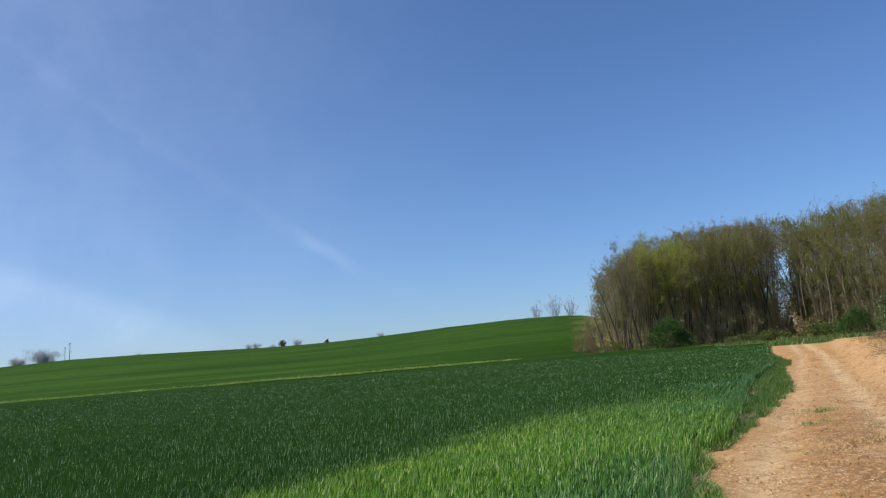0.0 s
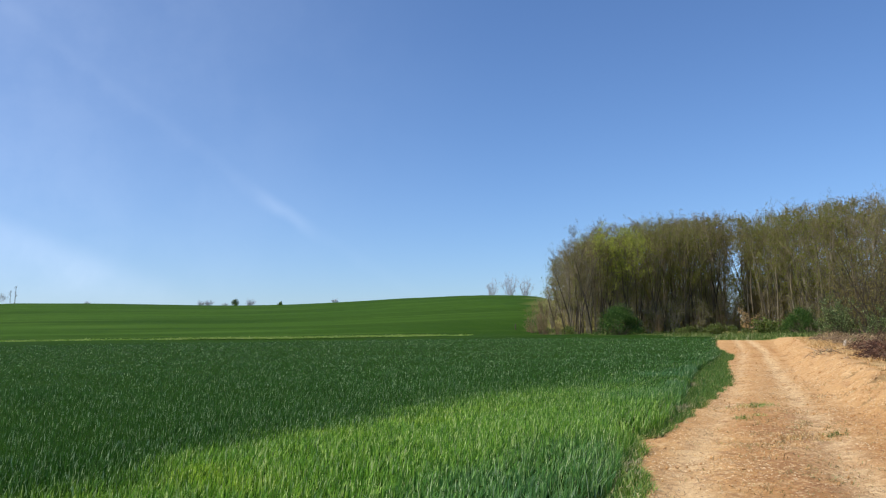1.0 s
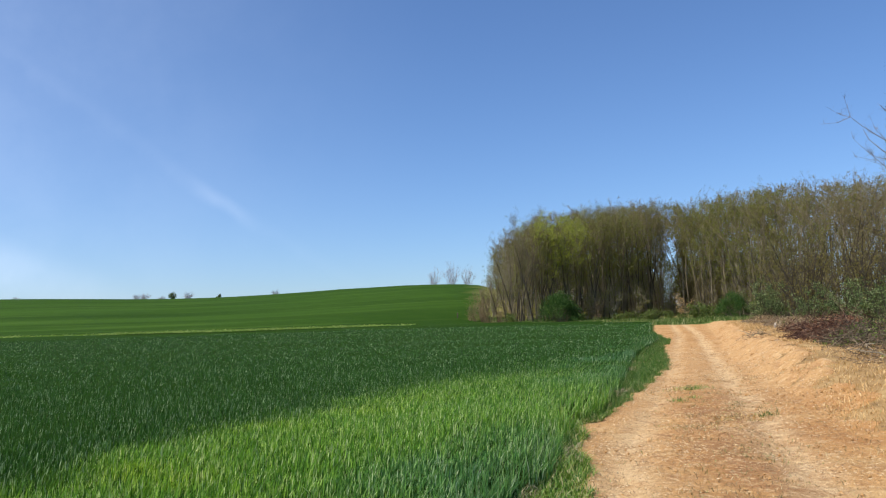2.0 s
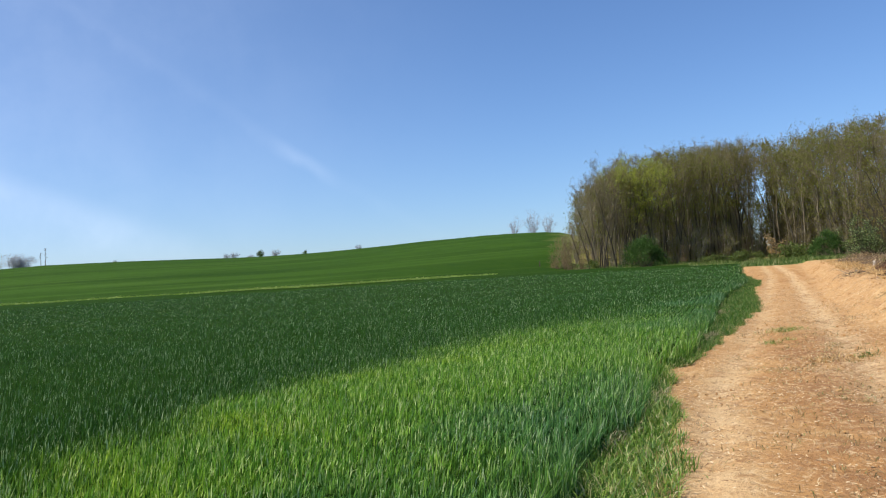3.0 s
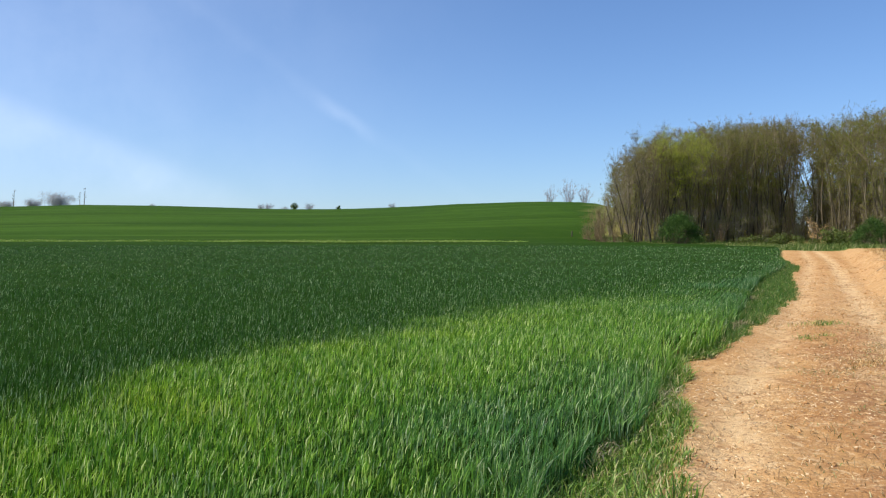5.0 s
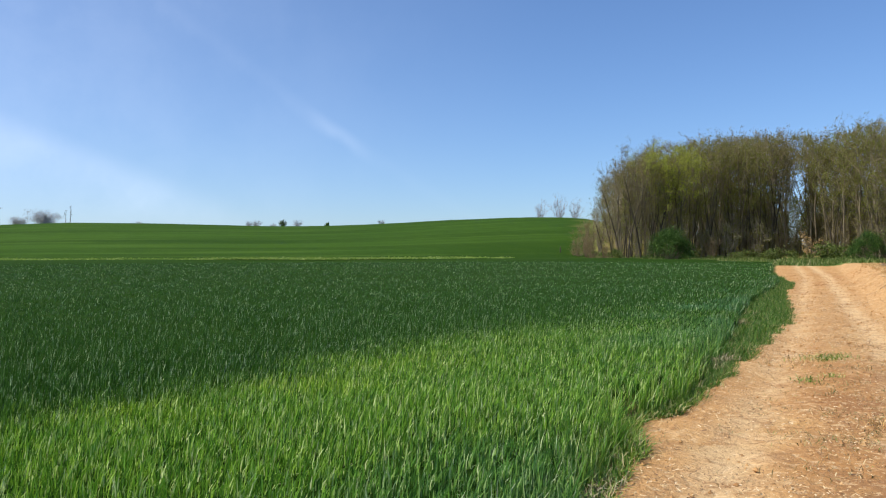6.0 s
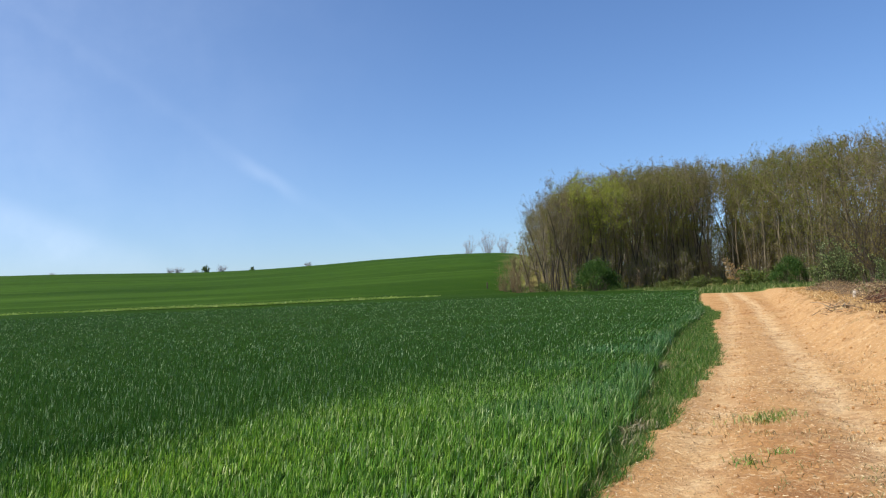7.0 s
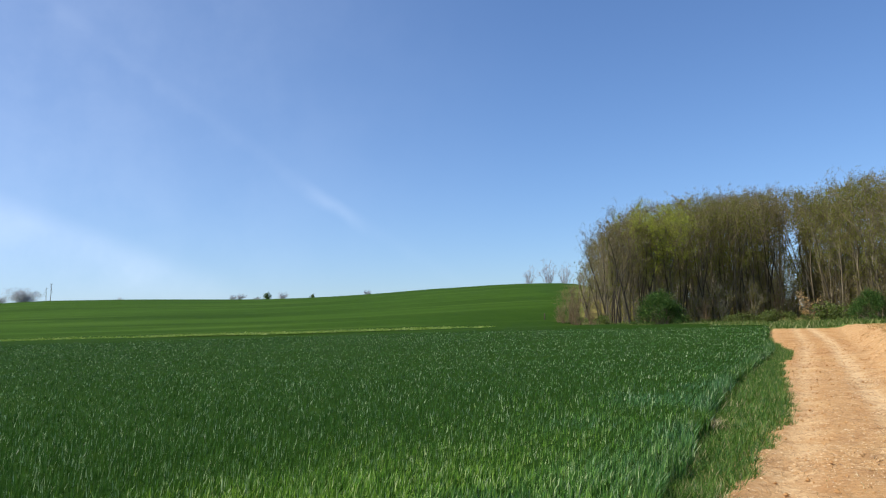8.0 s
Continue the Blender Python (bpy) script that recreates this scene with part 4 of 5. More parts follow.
def build_edges():
    """Bushes at the foot of the wood, the thicket by the bank and the bare trees."""
    dark = dome_bush("evergreen_bush", "dense dark green rounded bush at the wood's edge", 31, 3.5, 2.5, 10500, LEAF_GREEN, BARK_DARK, 0.13)
    place(dark, 28.9, 95.4, 0.4, 1.05, 1.0)
    again(dark, *at_polar(28.4, 92), 2.0, 0.72, 1.15)
    brown = shrub("brown_thicket", "thin tan-brown upright thicket with few leaves at the wood's edge", 32, 4.6, 1.5, 12, 200, LEAF_RUST, BARK_WARM, 0.12, 0.8, sprigs=280, fine=0.012)
    place(brown, *at_polar(11.0, 100), 1.0, 0.75, 1.75)
    for az, r, sc in ((10.1, 101, 0.5), (10.4, 100, 0.75), (11.3, 99, 0.9), (12.2, 99, 0.65), (13.1, 101, 0.6), (11.0, 104, 0.9), (19.2, 106, 0.7), (21.6, 110, 0.8), (23.5, 113, 0.8)):
        again(brown, *at_polar(az, r), az * 7, sc * 0.85, 1.35)
    sage = shrub("flowering_thicket", "tall tangled thicket with pale green new leaves", 33, 5.0, 3.2, 15, 2800, LEAF_SAGE, BARK_BLACK, 0.16, 0.6, sprigs=500)
    place(sage, 27.7, 46.8, 0.0, 0.5)
    for x, y, sc, k in ((31.5, 54.0, 0.45, 1), (26.5, 41.0, 0.34, 3)):
        again(sage, x, y, k * 1.3, sc)
    for s, w, sc in ((34.0, 8.2, 0.42), (37.0, 7.6, 0.36), (31.0, 8.0, 0.34), (28.0, 8.6, 0.4), (40.0, 8.4, 0.45)):
        again(sage, *to_xy(s, w), s, sc, 0.85)
    grey = shrub("tangled_thicket", "tall tangled brown thicket with opening buds beside the bank", 34, 6.6, 3.0, 18, 2900, LEAF_RUST, BARK_BLACK, 0.1, 0.8, sprigs=700)
    place(grey, 33.5, 52.0, 0.0)
    for x, y, sc, k in ((31.8, 43.0, 0.85, 1), (38.0, 60.0, 1.0, 2), (41.5, 68.0, 1.05, 3), (27.2, 36.5, 0.75, 6), (36.0, 50.0, 1.15, 7), (30.5, 36.0, 0.9, 8), (24.5, 27.0, 0.7, 9)):
        again(grey, x, y, k * 1.1, sc)
    # pale stems, which also brighten the dim inner wood by colour
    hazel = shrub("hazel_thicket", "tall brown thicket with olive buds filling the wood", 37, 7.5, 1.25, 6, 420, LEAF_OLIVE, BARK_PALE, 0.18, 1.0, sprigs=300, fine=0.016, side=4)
    place(hazel, *at_polar(14.5, 108))
    budding = shrub("hazel_thicket", "tall dark-stemmed thicket with rusty buds at the wood's front", 39, 7.5, 1.25, 6, 420, LEAF_RUST, BARK_DARK, 0.16, 1.0, sprigs=300, fine=0.016, side=4)
    place(budding, *at_polar(27.0, 116))
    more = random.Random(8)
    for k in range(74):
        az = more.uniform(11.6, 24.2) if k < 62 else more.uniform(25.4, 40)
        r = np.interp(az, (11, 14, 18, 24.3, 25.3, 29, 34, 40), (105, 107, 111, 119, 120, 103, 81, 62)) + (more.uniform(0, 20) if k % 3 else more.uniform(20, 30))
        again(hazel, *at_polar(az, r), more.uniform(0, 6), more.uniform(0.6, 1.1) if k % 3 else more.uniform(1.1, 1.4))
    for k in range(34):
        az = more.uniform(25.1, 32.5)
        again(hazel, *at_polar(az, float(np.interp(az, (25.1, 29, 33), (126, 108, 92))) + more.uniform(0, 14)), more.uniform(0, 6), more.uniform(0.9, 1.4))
    # pale bark again, to lift the dark core of the wood by colour
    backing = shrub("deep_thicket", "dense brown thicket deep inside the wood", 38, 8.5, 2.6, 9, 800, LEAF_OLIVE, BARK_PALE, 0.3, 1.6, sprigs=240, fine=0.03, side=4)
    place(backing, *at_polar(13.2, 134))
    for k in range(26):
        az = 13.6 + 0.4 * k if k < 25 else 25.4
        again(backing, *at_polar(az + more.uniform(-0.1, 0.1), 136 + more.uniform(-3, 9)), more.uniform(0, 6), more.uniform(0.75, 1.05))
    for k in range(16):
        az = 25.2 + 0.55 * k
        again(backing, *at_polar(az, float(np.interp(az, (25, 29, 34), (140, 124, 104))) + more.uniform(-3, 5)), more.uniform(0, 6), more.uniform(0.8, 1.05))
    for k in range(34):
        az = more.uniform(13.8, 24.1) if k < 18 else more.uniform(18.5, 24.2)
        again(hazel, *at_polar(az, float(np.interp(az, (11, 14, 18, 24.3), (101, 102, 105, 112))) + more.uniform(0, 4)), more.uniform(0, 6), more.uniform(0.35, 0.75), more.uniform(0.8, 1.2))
    tan = shrub("withered_shrub", "upright withered shrub with orange-tan leaves", 35, 4.2, 0.35, 6, 300, LEAF_TAN, BARK_PALE, 0.2, 0.32)
    place(tan, *at_polar(24.95, 110), 0.0, 0.85)
    again(tan, *at_polar(25.35, 111), 2.0, 0.6)
    for az, r, sc in ((23.3, 120, 0.8), (24.1, 118, 0.9), (24.4, 119, 1.2), (25.4, 119, 1.2), (25.65, 118, 0.9), (25.8, 123, 1.1), (26.4, 122, 1.3), (27.2, 118, 1.2), (28.2, 114, 1.3), (29.2, 108, 1.2), (30.2, 104, 1.3), (31.2, 99, 1.2), (32.2, 94, 1.1), (33.4, 88, 1.1), (34.6, 84, 1.0), (36, 78, 1.0), (13.2, 112, 1.2), (14.4, 116, 1.3), (16.0, 118, 1.3), (17.5, 120, 1.3), (19.2, 122, 1.3), (21.0, 126, 1.3), (22.6, 128, 1.3), (25.9, 117, 0.9), (26.5, 113, 1.0), (27.2, 110, 0.9), (28.0, 106, 0.9), (28.8, 103, 0.8), (30.0, 97, 0.8), (31.5, 90, 0.7), (33.0, 84, 0.7)):
        again(hazel if az < 25 else budding, *at_polar(az, r), az * 5, sc)
    for az, r, sc in ((24.3, 124, 0.6), (24.6, 130, 0.45), (25.3, 126, 0.6), (24.95, 140, 0.5), (24.4, 138, 0.55), (25.2, 136, 0.55)):
        again(hazel, *at_polar(az, r), az * 9, sc)
    low = shrub("green_undergrowth", "low fresh green undergrowth beneath the trees", 36, 1.2, 1.3, 7, 700, LEAF_FRESH, BARK, 0.19, 0.6)
    place(low, *at_polar(13.0, 99))
    rng = random.Random(3)
    for k in range(14):
        again(budding, *at_polar(26.2 + 0.8 * k, float(np.interp(26.2 + 0.8 * k, (25.3, 27, 29, 31, 34, 37), (113, 105, 95, 86, 73, 62)))), k * 1.7, rng.uniform(0.5, 0.75))
    for az, r, sc in ((26.0, 104, 1.5), (26.9, 101, 1.2), (30.2, 88, 1.3), (31.4, 82, 1.6), (32.6, 76, 1.4), (33.5, 70, 1.3)):
        again(low, *at_polar(az, r), az * 3, sc)
    for az, r, sc in ((30.4, 85, 0.5), (32.0, 77, 0.5)):
        again(sage, *at_polar(az, r), az * 3, sc)
    for k in range(18):
        az = rng.uniform(13, 28)
        r = np.interp(az, (11, 18, 24, 26, 28), (99, 101, 104, 104, 95)) + rng.uniform(-1, 5)
        again(low, *at_polar(az, r), rng.uniform(0, 6), rng.uniform(0.4, 0.95), rng.uniform(0.7, 1.2))
    bare = tree("bare_tree", "bare leafless tree with a brown leaning trunk", 61, 12.5, 15, 5, 0, LEAF_RUST, BARK_DARK, twig=BARK_GREYISH, first=0.35, wide=0.9, thick=0.9, fine=0.006)
    place(bare, *at_polar(39.6, 41), 0.6, 0.85)
    again(bare, 31.0, 35.5, 2.6, 0.95)
    for az, r, sc in ((34.6, 84, 1.0), (36.0, 76, 0.88), (37.0, 72, 0.88)):
        again(bare, *at_polar(az, r), az * 2.3, sc)
    slant = tree("leaning_tree", "dark-stemmed leaning tree with bare twigs at the wood's corner", 71, 12.0, 13, 5, 160, LEAF_RUST, BARK_BLACK, twig=BARK_TWIG, first=0.4, wide=0.8, thick=1.3, size=0.12, sprigs=900, fine=0.010, lean=(-0.24, 0.0))
    place(slant, *at_polar(13.2, 101), 0.0, 0.76)
    for az, r, sc, turn in ((12.1, 101, 0.48, 0.4), (11.5, 100, 0.36, -0.3), (14.6, 102, 0.86, 0.5), (12.7, 102, 0.6, -0.5), (13.7, 101, 0.75, 2.6), (15.6, 104, 0.9, 3.4)):
        again(slant, *at_polar(az, r), turn, sc)
    pole = tree("slim_sapling", "slim pale-stemmed sapling at the front of the wood", 63, 11.0, 9, 2, 330, LEAF_OLIVE, BARK_BLACK, twig=BARK, leaders=0, first=0.45, wide=0.55, thick=0.8, size=0.16, sprigs=160, fine=0.016)
    tagged(pole, group="saplings at the wood's front")
    place(pole, *at_polar(13.6, 103))
    for k in range(62):
        az = rng.uniform(13.4, 24.0) if k < 36 else rng.uniform(25.6, 36)
        r = np.interp(az, (11, 14, 18, 24.3, 25.3, 27, 29, 31, 34, 37), (101, 102, 106, 114, 115, 107, 97, 88, 75, 64)) + rng.uniform(0, 3)
        again(pole, *at_polar(az, r), rng.uniform(0, 6), rng.uniform(0.7, 1.15) * r / 105)


def build_ridge():
    """Trees and bushes along the skyline."""
    # the sage leaf, lighter than the near bush's, stands in for haze here
    dark = shrub("ridge_bush", "small dark green bush on the ridge", 41, 2.6, 0.9, 12, 1100, LEAF_SAGE, BARK, 0.3, 0.5)
    place(dark, *at_polar(-10.2, 239), 0.0, 0.78)
    again(dark, *at_polar(-7.15, 228), 1.0, 0.5)
    again(dark, *at_polar(-29.0, 292), 2.0, 0.7)
    pale = shrub("pale_ridge_bush", "pale leafless bush on the ridge", 42, 2.0, 1.8, 18, 420, LEAF_GREY_HAZE, BARK_GREY_HAZE, 0.25, 0.6, sprigs=300, fine=0.03)
    place(pale, *at_polar(-9.2, 240))
    for az, r, sc in ((-10.9, 240, 0.55), (-12.0, 244, 0.9), (-19.6, 264, 0.5), (-3.4, 217, 0.7), (-12.5, 244, 0.8)):
        again(pale, *at_polar(az, r), az, sc)
    round_ = shrub("round_bare_tree", "broad rounded leafless tree on the ridge", 43, 4.0, 5.2, 34, 5200, LEAF_GREY_HAZE, BARK_GREY_HAZE, 0.26, 1.7, "tree", 500, fine=0.012)
    place(round_, *at_polar(-25.2, 284))
    again(round_, *at_polar(-26.7, 290), 2.0, 0.6)
    again(round_, *at_polar(-28.3, 296), 4.0, 0.55)
    thin = tree("ridge_tree", "slim bare tree on the ridge", 44, 5.8, 9, 3, 0, LEAF_GREY_HAZE, BARK_GREYISH, leaders=0, first=0.2, wide=0.6, thick=2.2, size=0.2, sprigs=60, fine=0.03)
    place(thin, *at_polar(-23.75, 284))
    again(thin, *at_polar(-27.8, 292), 1.2, 1.0)
    again(thin, *at_polar(-24.0, 286), 2.2, 0.8)
    fan = shrub("spreading_tree", "bare spreading tree on the ridge beside the wood", 45, 6.0, 2.3, 14, 90, LEAF_GREY_HAZE, BARK_GREY_HAZE, 0.14, 0.4, "tree", 650, fine=0.015)
    place(fan, *at_polar(9.05, 186))
    again(fan, *at_polar(7.75, 190), 1.2, 0.78)
    again(fan, *at_polar(10.2, 184), 2.9, 0.85)


build_wood()
build_edges()
build_ridge()


# ---- rough grass, litter and the brush heap ----
def build_rough_grass():
    rng = np.random.default_rng(8)
    # tall fresh grass where the track ends and along the wood
    n = 22000
    az = rng.uniform(9.2, 30, n)
    r = np.interp(az, (9.2, 11, 16.5, 22, 24, 27, 30), (103, 100, 90, 83, 78, 82, 80)) + rng.uniform(0, 1, n) ** 0.8 * np.interp(az, (9, 16, 24, 30), (6, 14, 30, 18))
    x, y = CX + r * np.sin(np.radians(az)), CY + r * np.cos(np.radians(az))
    s, w = to_sw(x, y)
    ok = ~in_field(x, y) & ((s > 79) | (w < 0))
    x, y = x[ok], y[ok]
    n = len(x)
    gs, gw = rng.uniform(36, 48, 700), rng.uniform(6.4, 8.5, 700)
    gx, gy = to_xy(gs, gw)
    ok = wave(gx, gy, 1.6, 4) > 0.0
    x, y = np.append(x, gx[ok]), np.append(y, gy[ok])
    n = len(x)
    V, F = spikes(x, y, height(x, y), 0.42 * rng.uniform(0.5, 1.5, n) * (1 + 0.5 * wave(x, y, 2.5, 2)), 0.085 * rng.uniform(0.6, 1.4, n), (0.05, 0), rng.uniform(0.1, 0.7, n), rng)
    tagged(new("meadow_grass", quick_mesh("meadow_grass", V, F, MEADOW)), "rough green grass between the track's end and the wood", "grass", kind="stuff")
    # pale withered grass along the wood's corner
    n = 3200
    az = rng.uniform(8.9, 15.0, n)
    r = 102.2 + rng.normal(0, 0.7, n) + 0.5 * np.sin(az * 3)
    x, y = CX + r * np.sin(np.radians(az)), CY + r * np.cos(np.radians(az))
    ok = wave(x, y, 2.4, 17) > -0.25
    x, y = x[ok], y[ok]
    n = len(x)
    V, F = spikes(x, y, height(x, y), 0.4 * rng.uniform(0.5, 1.4, n), 0.1 * rng.uniform(0.6, 1.4, n), (0, 0), rng.uniform(0.3, 1.1, n), rng)
    tagged(new("withered_grass", quick_mesh("withered_grass", V, F, WITHERED)), "pale withered grass along the wood's corner", "grass", kind="stuff")
    # a thin uncut strip of pale grass where the flat field meets the slope
    n = 42000
    az = rng.uniform(-40, 6, n)
    fold = np.interp(az, (-40, -28, -7, 5, 10, 16), (96, 93, 84, 92, 98, 104))
    r = fold - 0.6 + rng.normal(0, 0.9, n)
    x, y = CX + r * np.sin(np.radians(az)), CY + r * np.cos(np.radians(az))
    ok = rng.uniform(0, 1, n) < np.clip(0.45 + 0.9 * wave(x, y, 7.0, 3) - 0.6 * step(az, -4, 6), 0.06, 1)
    x, y = x[ok], y[ok]
    n = len(x)
    V, F = spikes(x, y, height(x, y) + 0.46, 0.15 * rng.uniform(0.5, 1.3, n), 0.24 * rng.uniform(0.6, 1.4, n), (0, 0), rng.uniform(0.2, 0.8, n), rng)
    tagged(new("grass_strip", quick_mesh("grass_strip", V, F, STRIP)), "thin pale uncut grass strip at the foot of the slope", "grass", kind="stuff")
    # dry stalks on the bank and beside the ruts
    n = 42000
    s = rng.uniform(3, 75, n)
    w = soil_right(s) - 0.6 + rng.exponential(1.6, n)
    x, y = to_xy(s, w)
    ok = (rng.uniform(0, 1, n) < np.clip(0.5 + 0.8 * wave(x, y, 1.3, 12), 0, 1)) & (w > soil_right(s) - np.where(s < 18, 0.8, 0.2))
    x, y, s = x[ok], y[ok], s[ok]
    n = len(x)
    V, F = blades(x, y, height(x, y), 0.10 * rng.uniform(0.4, 1.7, n), 0.007 * rng.uniform(0.7, 1.5, n) * np.interp(s, (8, 60), (1, 4)), (0, 0), rng.uniform(0.3, 1.2, n), rng)
    tagged(new("dry_grass", quick_mesh("dry_grass", V, F, DRY)), "dry straw-coloured grass on the bank beside the track", "grass", kind="stuff")


def build_litter():
    rng = np.random.default_rng(9)
    n = 52000
    s = 2 + 32 * rng.uniform(0, 1, n) ** 1.25
    s = s[rng.uniform(0, 1, n) < np.interp(s, (2, 16, 34), (1, 1, 0.6))]
    lo, hi = soil_edge(s), soil_right(s) - 0.2
    w = lo + (hi - lo) * rng.uniform(0, 1, len(s))
    x, y = to_xy(s, w)
    ok = rng.uniform(0, 1, len(s)) < np.clip(0.45 + 0.75 * wave(x, y, 0.8, 15), 0.08, 1)
    x, y = x[ok], y[ok]
    n = len(x)
    a, ln, wd = rng.uniform(0, 6.28, n), rng.gamma(2.0, 0.007, n) + 0.012, rng.uniform(0.0025, 0.007, n)
    z = height(x, y) + 0.03 + rng.uniform(0, 0.03, n)
    d = np.stack([np.cos(a) * ln, np.sin(a) * ln, rng.normal(0, 0.25, n) * ln], -1)
    e = np.stack([-np.sin(a) * wd, np.cos(a) * wd, 0 * a], -1)
    up = np.array([0, 0, 1.0]) * wd[:, None]
    c = np.stack([x, y, z], -1)
    V = np.stack([c - d / 2 - e, c - d / 2 + e, c - d / 2 + up, c + d / 2], 1)
    F = (np.arange(n)[:, None, None] * 4 + np.array([[0, 1, 3], [1, 2, 3], [2, 0, 3]])).reshape(-1, 3)
    tagged(new("straw_litter", quick_mesh("straw_litter", V.reshape(-1, 3), F, STRAW, False)), "scattered straw and twig bits lying on the track", "straw", kind="stuff")
    # clods of soil
    n = 5600
    s = rng.uniform(3, 60, n)
    lo, hi = soil_edge(s), soil_right(s)
    w = np.where(rng.uniform(0, 1, n) < 0.45, hi - rng.exponential(0.8, n), lo + (hi - lo) * rng.uniform(0, 1, n))
    x, y = to_xy(s, w)
    r = rng.gamma(2.0, 0.005, n) + 0.004
    r = np.minimum(r, 0.03) * np.interp(s, (8, 60), (1, 1.6))
    oct_ = np.array([[1, 0, 0], [0, 1, 0], [-1, 0, 0], [0, -1, 0], [0, 0, 0.8], [0, 0, -0.6]])
    V = np.stack([x, y, height(x, y) + 0.02 + r * 0.3], -1)[:, None] + oct_ * r[:, None, None] * rng.uniform(0.6, 1.3, (n, 6, 1))
    F = (np.arange(n)[:, None, None] * 6 + np.array([[0, 1, 4], [1, 2, 4], [2, 3, 4], [3, 0, 4], [1, 0, 5], [2, 1, 5], [3, 2, 5], [0, 3, 5]])).reshape(-1, 3)
    me = quick_mesh("soil_clods", V.reshape(-1, 3), F, DIRT, False, {"orange": np.full(n * 6, 0.4), "pale": np.zeros(n * 6), "brown": np.zeros(n * 6)})
    tagged(new("soil_clods", me), "loose orange soil clods on the track and bank", "soil", kind="stuff")


def build_tufts():
    """Single grass tufts that grow on the track."""
    rng = np.random.default_rng(12)
    for x, y, rad, n, mat, label in ((7.1, 15.0, 0.42, 240, VERGE, "green grass tuft growing between the wheel ruts"), (7.45, 15.35, 0.3, 110, VERGE, "green grass tuft growing between the wheel ruts"),
                                     (6.8, 14.85, 0.45, 110, DRY, "sparse green grass tuft near the rut"), (6.05, 13.2, 0.22, 70, VERGE, "small green grass tuft on the bare track"), (6.45, 13.45, 0.2, 55, VERGE, "small green grass tuft on the bare track"),
                                     (5.75, 11.0, 0.36, 120, DRY, "half-withered grass tuft on the bare track"), (6.55, 11.35, 0.3, 90, VERGE_LUSH, "sparse green grass tuft near the rut"), (6.3, 11.2, 0.4, 120, DRY, "half-withered grass tuft on the bare track")):
        off = rng.normal(0, rad * 0.36, (n, 2)) * (1.0, 0.7)
        px, py = x + off[:, 0], y + off[:, 1]
        V, F = blades(px, py, height(px, py) + 0.01, 0.1 * rng.uniform(0.25, 1.8, n), 0.007 * rng.uniform(0.7, 1.4, n), (0, 0), rng.uniform(0.3, 1.1, n), rng)
        me = quick_mesh("grass_tuft", V - np.array([x, y, float(height(x, y))]), F, mat)
        ob = tagged(new("grass_tuft", me), label, "grass tuft", group="grass tufts on the track", kind="stuff")
        ob.location = (x, y, float(height(x, y)))


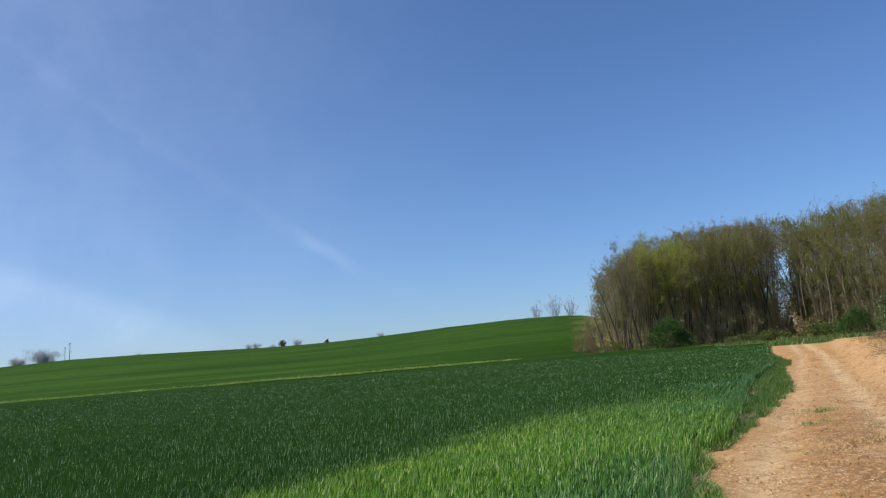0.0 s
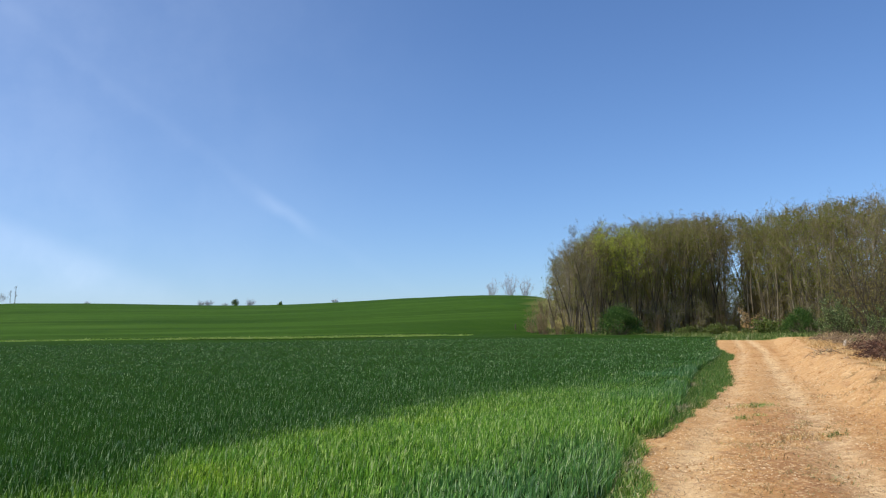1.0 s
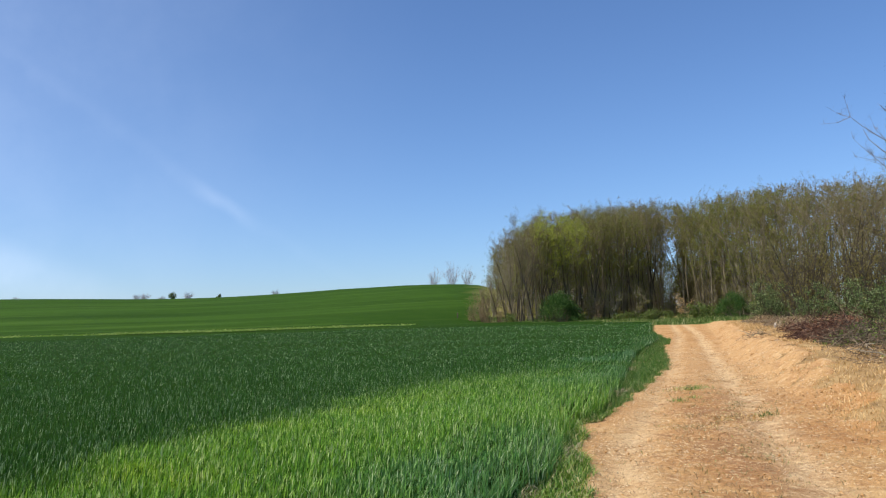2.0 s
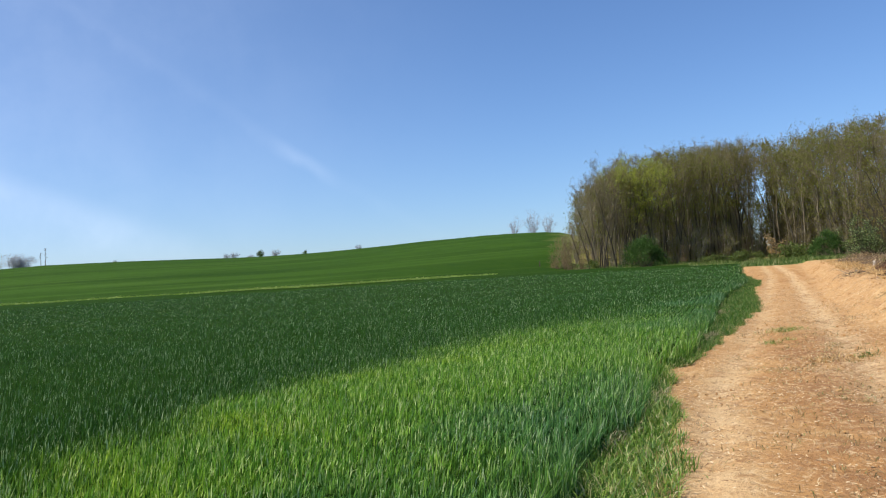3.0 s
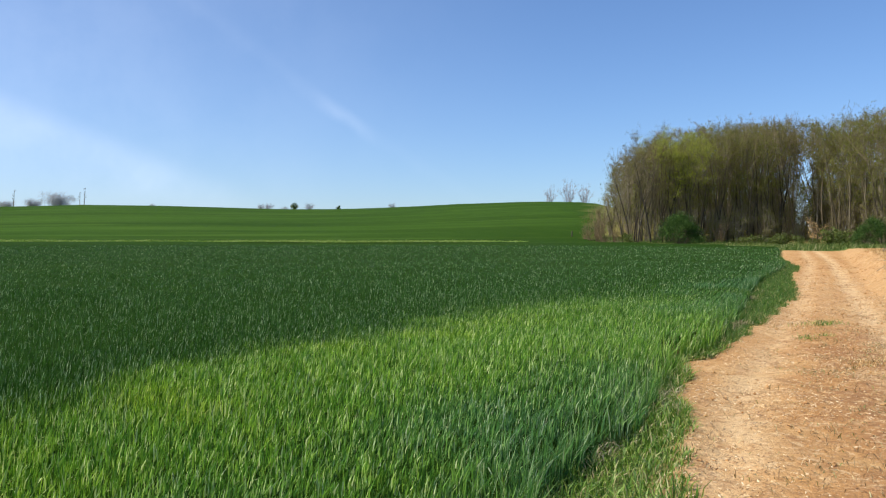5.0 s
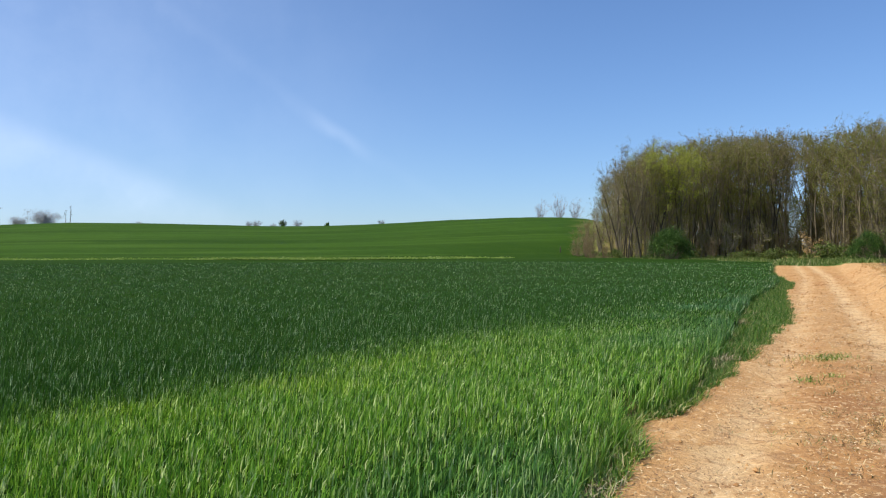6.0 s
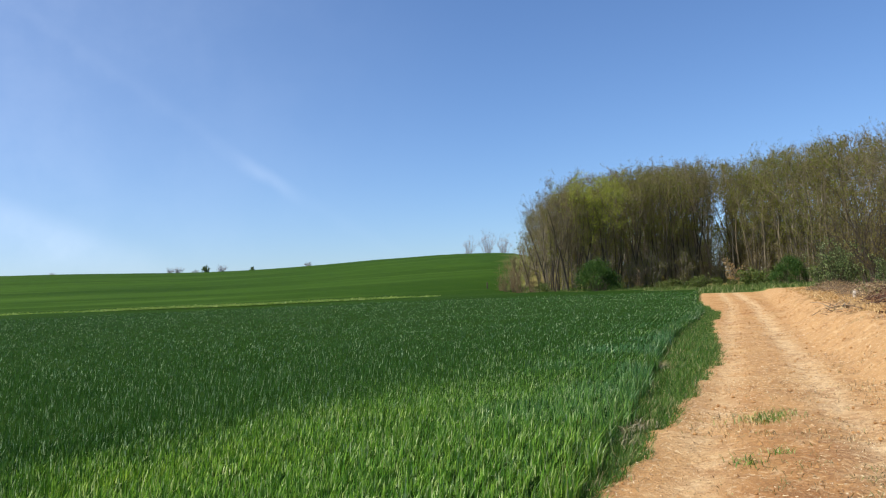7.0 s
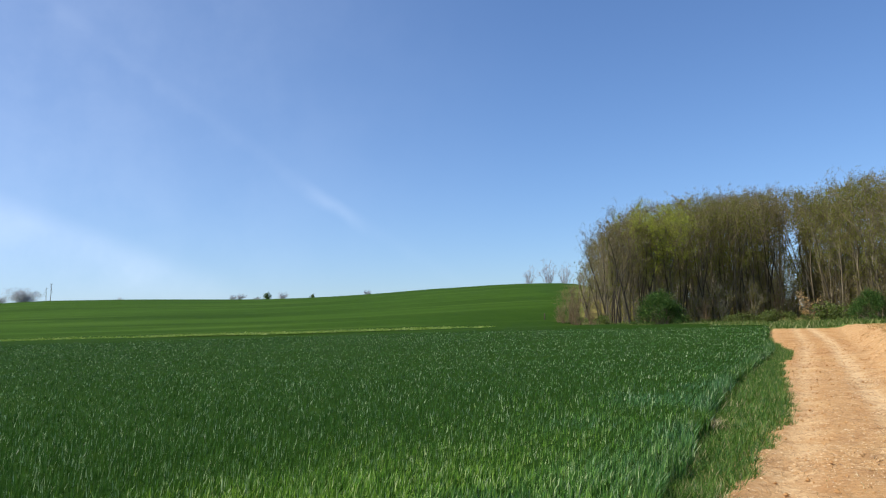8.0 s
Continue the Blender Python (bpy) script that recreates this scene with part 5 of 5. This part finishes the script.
def build_heap():
    """Heap of cut reddish brush on the bank, and a long low drift of it."""
    rng = np.random.default_rng(21)
    for (s0, w0), (la, lb, hh), n, label in (((26.4, 5.3), (3.2, 1.3, 0.72), 1600, "tangled heap of reddish-brown cut brushwood on the bank"), ((22.6, 5.4), (2.2, 1.2, 0.65), 850, "heap of dark damp cut twigs with green leaves"), ((18.8, 4.5), (1.9, 0.7, 0.12), 150, "grey-brown drift of dry twigs along the bank"), ((34.5, 5.6), (2.6, 0.8, 0.35), 360, "low drift of cut twigs along the bank"),
                                             ((42.0, 6.6), (5.0, 1.3, 0.5), 700, "grey-brown drift of dry twigs along the bank"), ((52.0, 6.4), (5.0, 1.2, 0.5), 600, "grey-brown drift of dry twigs along the bank"), ((31.0, 3.6), (1.3, 0.4, 0.1), 70, "grey-brown drift of dry twigs along the bank")):
        cx, cy = to_xy(s0, w0)
        base = float(height(cx, cy))
        root = tagged(new("brush_heap"), label, "brush heap")
        root.location = (cx, cy, base)
        tb = Tubes()
        for k in range(n):
            a, q = rng.uniform(0, 6.28), rng.uniform(0, 1) ** 0.5
            ds, dw = math.cos(a) * q * la, math.sin(a) * q * lb
            x, y = to_xy(s0 + ds, w0 + dw)
            z = float(height(x, y)) + rng.uniform(0, 1) * hh * max(0.08, 1 - q ** 1.6)
            d = np.array([rng.normal(0, 1), rng.normal(0, 1), rng.normal(0, 0.35)])
            d /= np.linalg.norm(d)
            ln = rng.uniform(0.3, 1.1)
            pts, rr = grow((x - cx - d[0] * ln / 2, y - cy - d[1] * ln / 2, z - base), d, ln, rng.uniform(0.004, 0.012), rng, 0.45, -0.1, 3)
            tb.add(pts, rr, 3)
        dry = "grey-brown" in label
        part("brushwood", tb.mesh("brushwood", TWIG_GREY if dry else TWIG_DARK if "damp" in label else TWIG_RED), root)
        lv = np.stack([rng.normal(0, 0.4, n) * la, rng.normal(0, 0.4, n) * lb], -1)
        lx, ly = to_xy(s0 + lv[:, 0], w0 + lv[:, 1])
        lz = height(lx, ly) + rng.uniform(0.02, 1, n) * hh * np.clip(1 - (lv[:, 0] / la) ** 2 - (lv[:, 1] / lb) ** 2, 0.08, 1)
        part("dead_foliage", leaf_mesh("dead_foliage", np.stack([lx - cx, ly - cy, lz - base], -1), 0.075, STUBBLE if dry else LEAF_FRESH if "damp" in label else LEAF_DEAD, rng), root, "withered dead leaves")
        for k in range(3 if dry else 7):
            q = rng.uniform(-0.8, 0.8)
            x, y = to_xy(s0 + q * la, w0 + rng.uniform(-0.7, 0.7) * lb)
            d = np.array([rng.normal(0, 1), rng.normal(0, 1), 0.15])
            d /= np.linalg.norm(d)
            limb = Tubes()
            pts, rr = grow((x - cx, y - cy, float(height(x, y)) - base + 0.15), d, rng.uniform(0.35, 0.8), rng.uniform(0.01, 0.02), rng, 0.35, 0.05, 4)
            limb.add(pts, rr, 6)
            part("branch", limb.mesh("branch", BARK_PALE), root, "pale cut branch")
    # a pale cut stump at the end of the heap
    x, y = 21.2, 35.5
    st = Tubes()
    z = float(height(x, y))
    st.add([(0, 0, -0.1), (0.01, 0, 0.12), (0.02, 0.01, 0.24), (0.02, 0.01, 0.245)], [0.08, 0.06, 0.055, 0.01], 9)
    ob = tagged(new("cut_stump", st.mesh("cut_stump", STUMP)), "pale freshly cut stump on the bank", "stump")
    ob.location = (x, y, z)


def build_stubble():
    """Short withered grass and cut stems standing on the track."""
    rng = np.random.default_rng(15)
    n = 34000
    s = rng.uniform(2, 26, n)
    w = soil_edge(s) + rng.uniform(0, 1, n) * (soil_right(s) - soil_edge(s))
    x, y = to_xy(s, w)
    mid = np.interp(s, (0, 10, 20, 50, 84), (0.5, 0.52, 0.95, 2.0, 2.2))
    patch = np.clip(0.15 + 0.7 * wave(x, y, 0.9, 21) + 0.4 * wave(x, y, 0.35, 22), 0, 1)
    where = np.exp(-((w - mid - 0.45) / 0.75) ** 2) * (1 - step(s, 16, 22)) + 1.3 * np.exp(-((w - soil_edge(s) - 0.12) / 0.22) ** 2) * step(s, 5, 8) * (1 - step(s, 12, 15)) + 0.7 * step(w, bank_foot(s) - 0.7, bank_foot(s))
    ok = rng.uniform(0, 1, n) < patch * where
    x, y, s = x[ok], y[ok], s[ok]
    n = len(x)
    V, F = blades(x, y, height(x, y) + 0.01, 0.05 * rng.uniform(0.4, 1.8, n), 0.0055 * rng.uniform(0.7, 1.5, n) * np.interp(s, (8, 26), (1, 1.6)), (0.1, 0), rng.uniform(0.3, 1.3, n), rng)
    tagged(new("withered_stubble", quick_mesh("withered_stubble", V, F, STUBBLE)), "short withered stubble and brown grass on the track", "stubble", kind="stuff")


def build_post():
    """A weathered post at the corner of the wood."""
    x, y = at_polar(9.15, 102.5)
    post = Tubes()
    post.add([(0, 0, -0.2), (0.01, 0, 0.5), (0.03, 0.01, 1.15), (0.03, 0.01, 1.22)], [0.085, 0.08, 0.07, 0.03], 8)
    ob = tagged(new("fence_post", post.mesh("fence_post", BARK_BLACK)), "dark weathered wooden post at the field corner", "post")
    ob.location = (x, y, float(height(x, y)))


def build_withered_patch():
    """Half-dead grass that mats the middle of the track in patches."""
    rng = np.random.default_rng(17)
    for s0, w0, ls, lw, n, label in ((12.6, 0.75, 0.8, 0.55, 1900, "matted olive-brown withered grass on the track"), (14.3, 1.15, 0.5, 0.4, 700, "matted olive-brown withered grass on the track"), (9.6, 0.9, 0.9, 0.5, 1100, "brown trampled grass on the track"), (6.6, 0.75, 0.7, 0.5, 900, "brown trampled grass on the track"), (16.4, 0.55, 0.5, 0.35, 500, "thin withered grass round the green tuft")):
        s, w = s0 + rng.normal(0, ls, n), w0 + rng.normal(0, lw, n)
        x, y = to_xy(s, w)
        ok = wave(x, y, 0.33, 5) + 0.6 * wave(x, y, 0.12, 9) > 0.1
        x, y = x[ok], y[ok]
        n = len(x)
        V, F = blades(x, y, height(x, y) + 0.015, 0.06 * rng.uniform(0.4, 1.7, n), 0.006 * rng.uniform(0.7, 1.5, n), (0.1, 0), rng.uniform(0.5, 1.5, n), rng)
        cx, cy = to_xy(s0, w0)
        ob = tagged(new("withered_patch", quick_mesh("withered_patch", V - np.array([cx, cy, float(height(cx, cy))]), F, TRAMPLED)), label, "grass", kind="stuff")
        ob.location = (cx, cy, float(height(cx, cy)))


build_post()
build_withered_patch()
build_rough_grass()
build_stubble()
build_litter()
build_tufts()
build_heap()
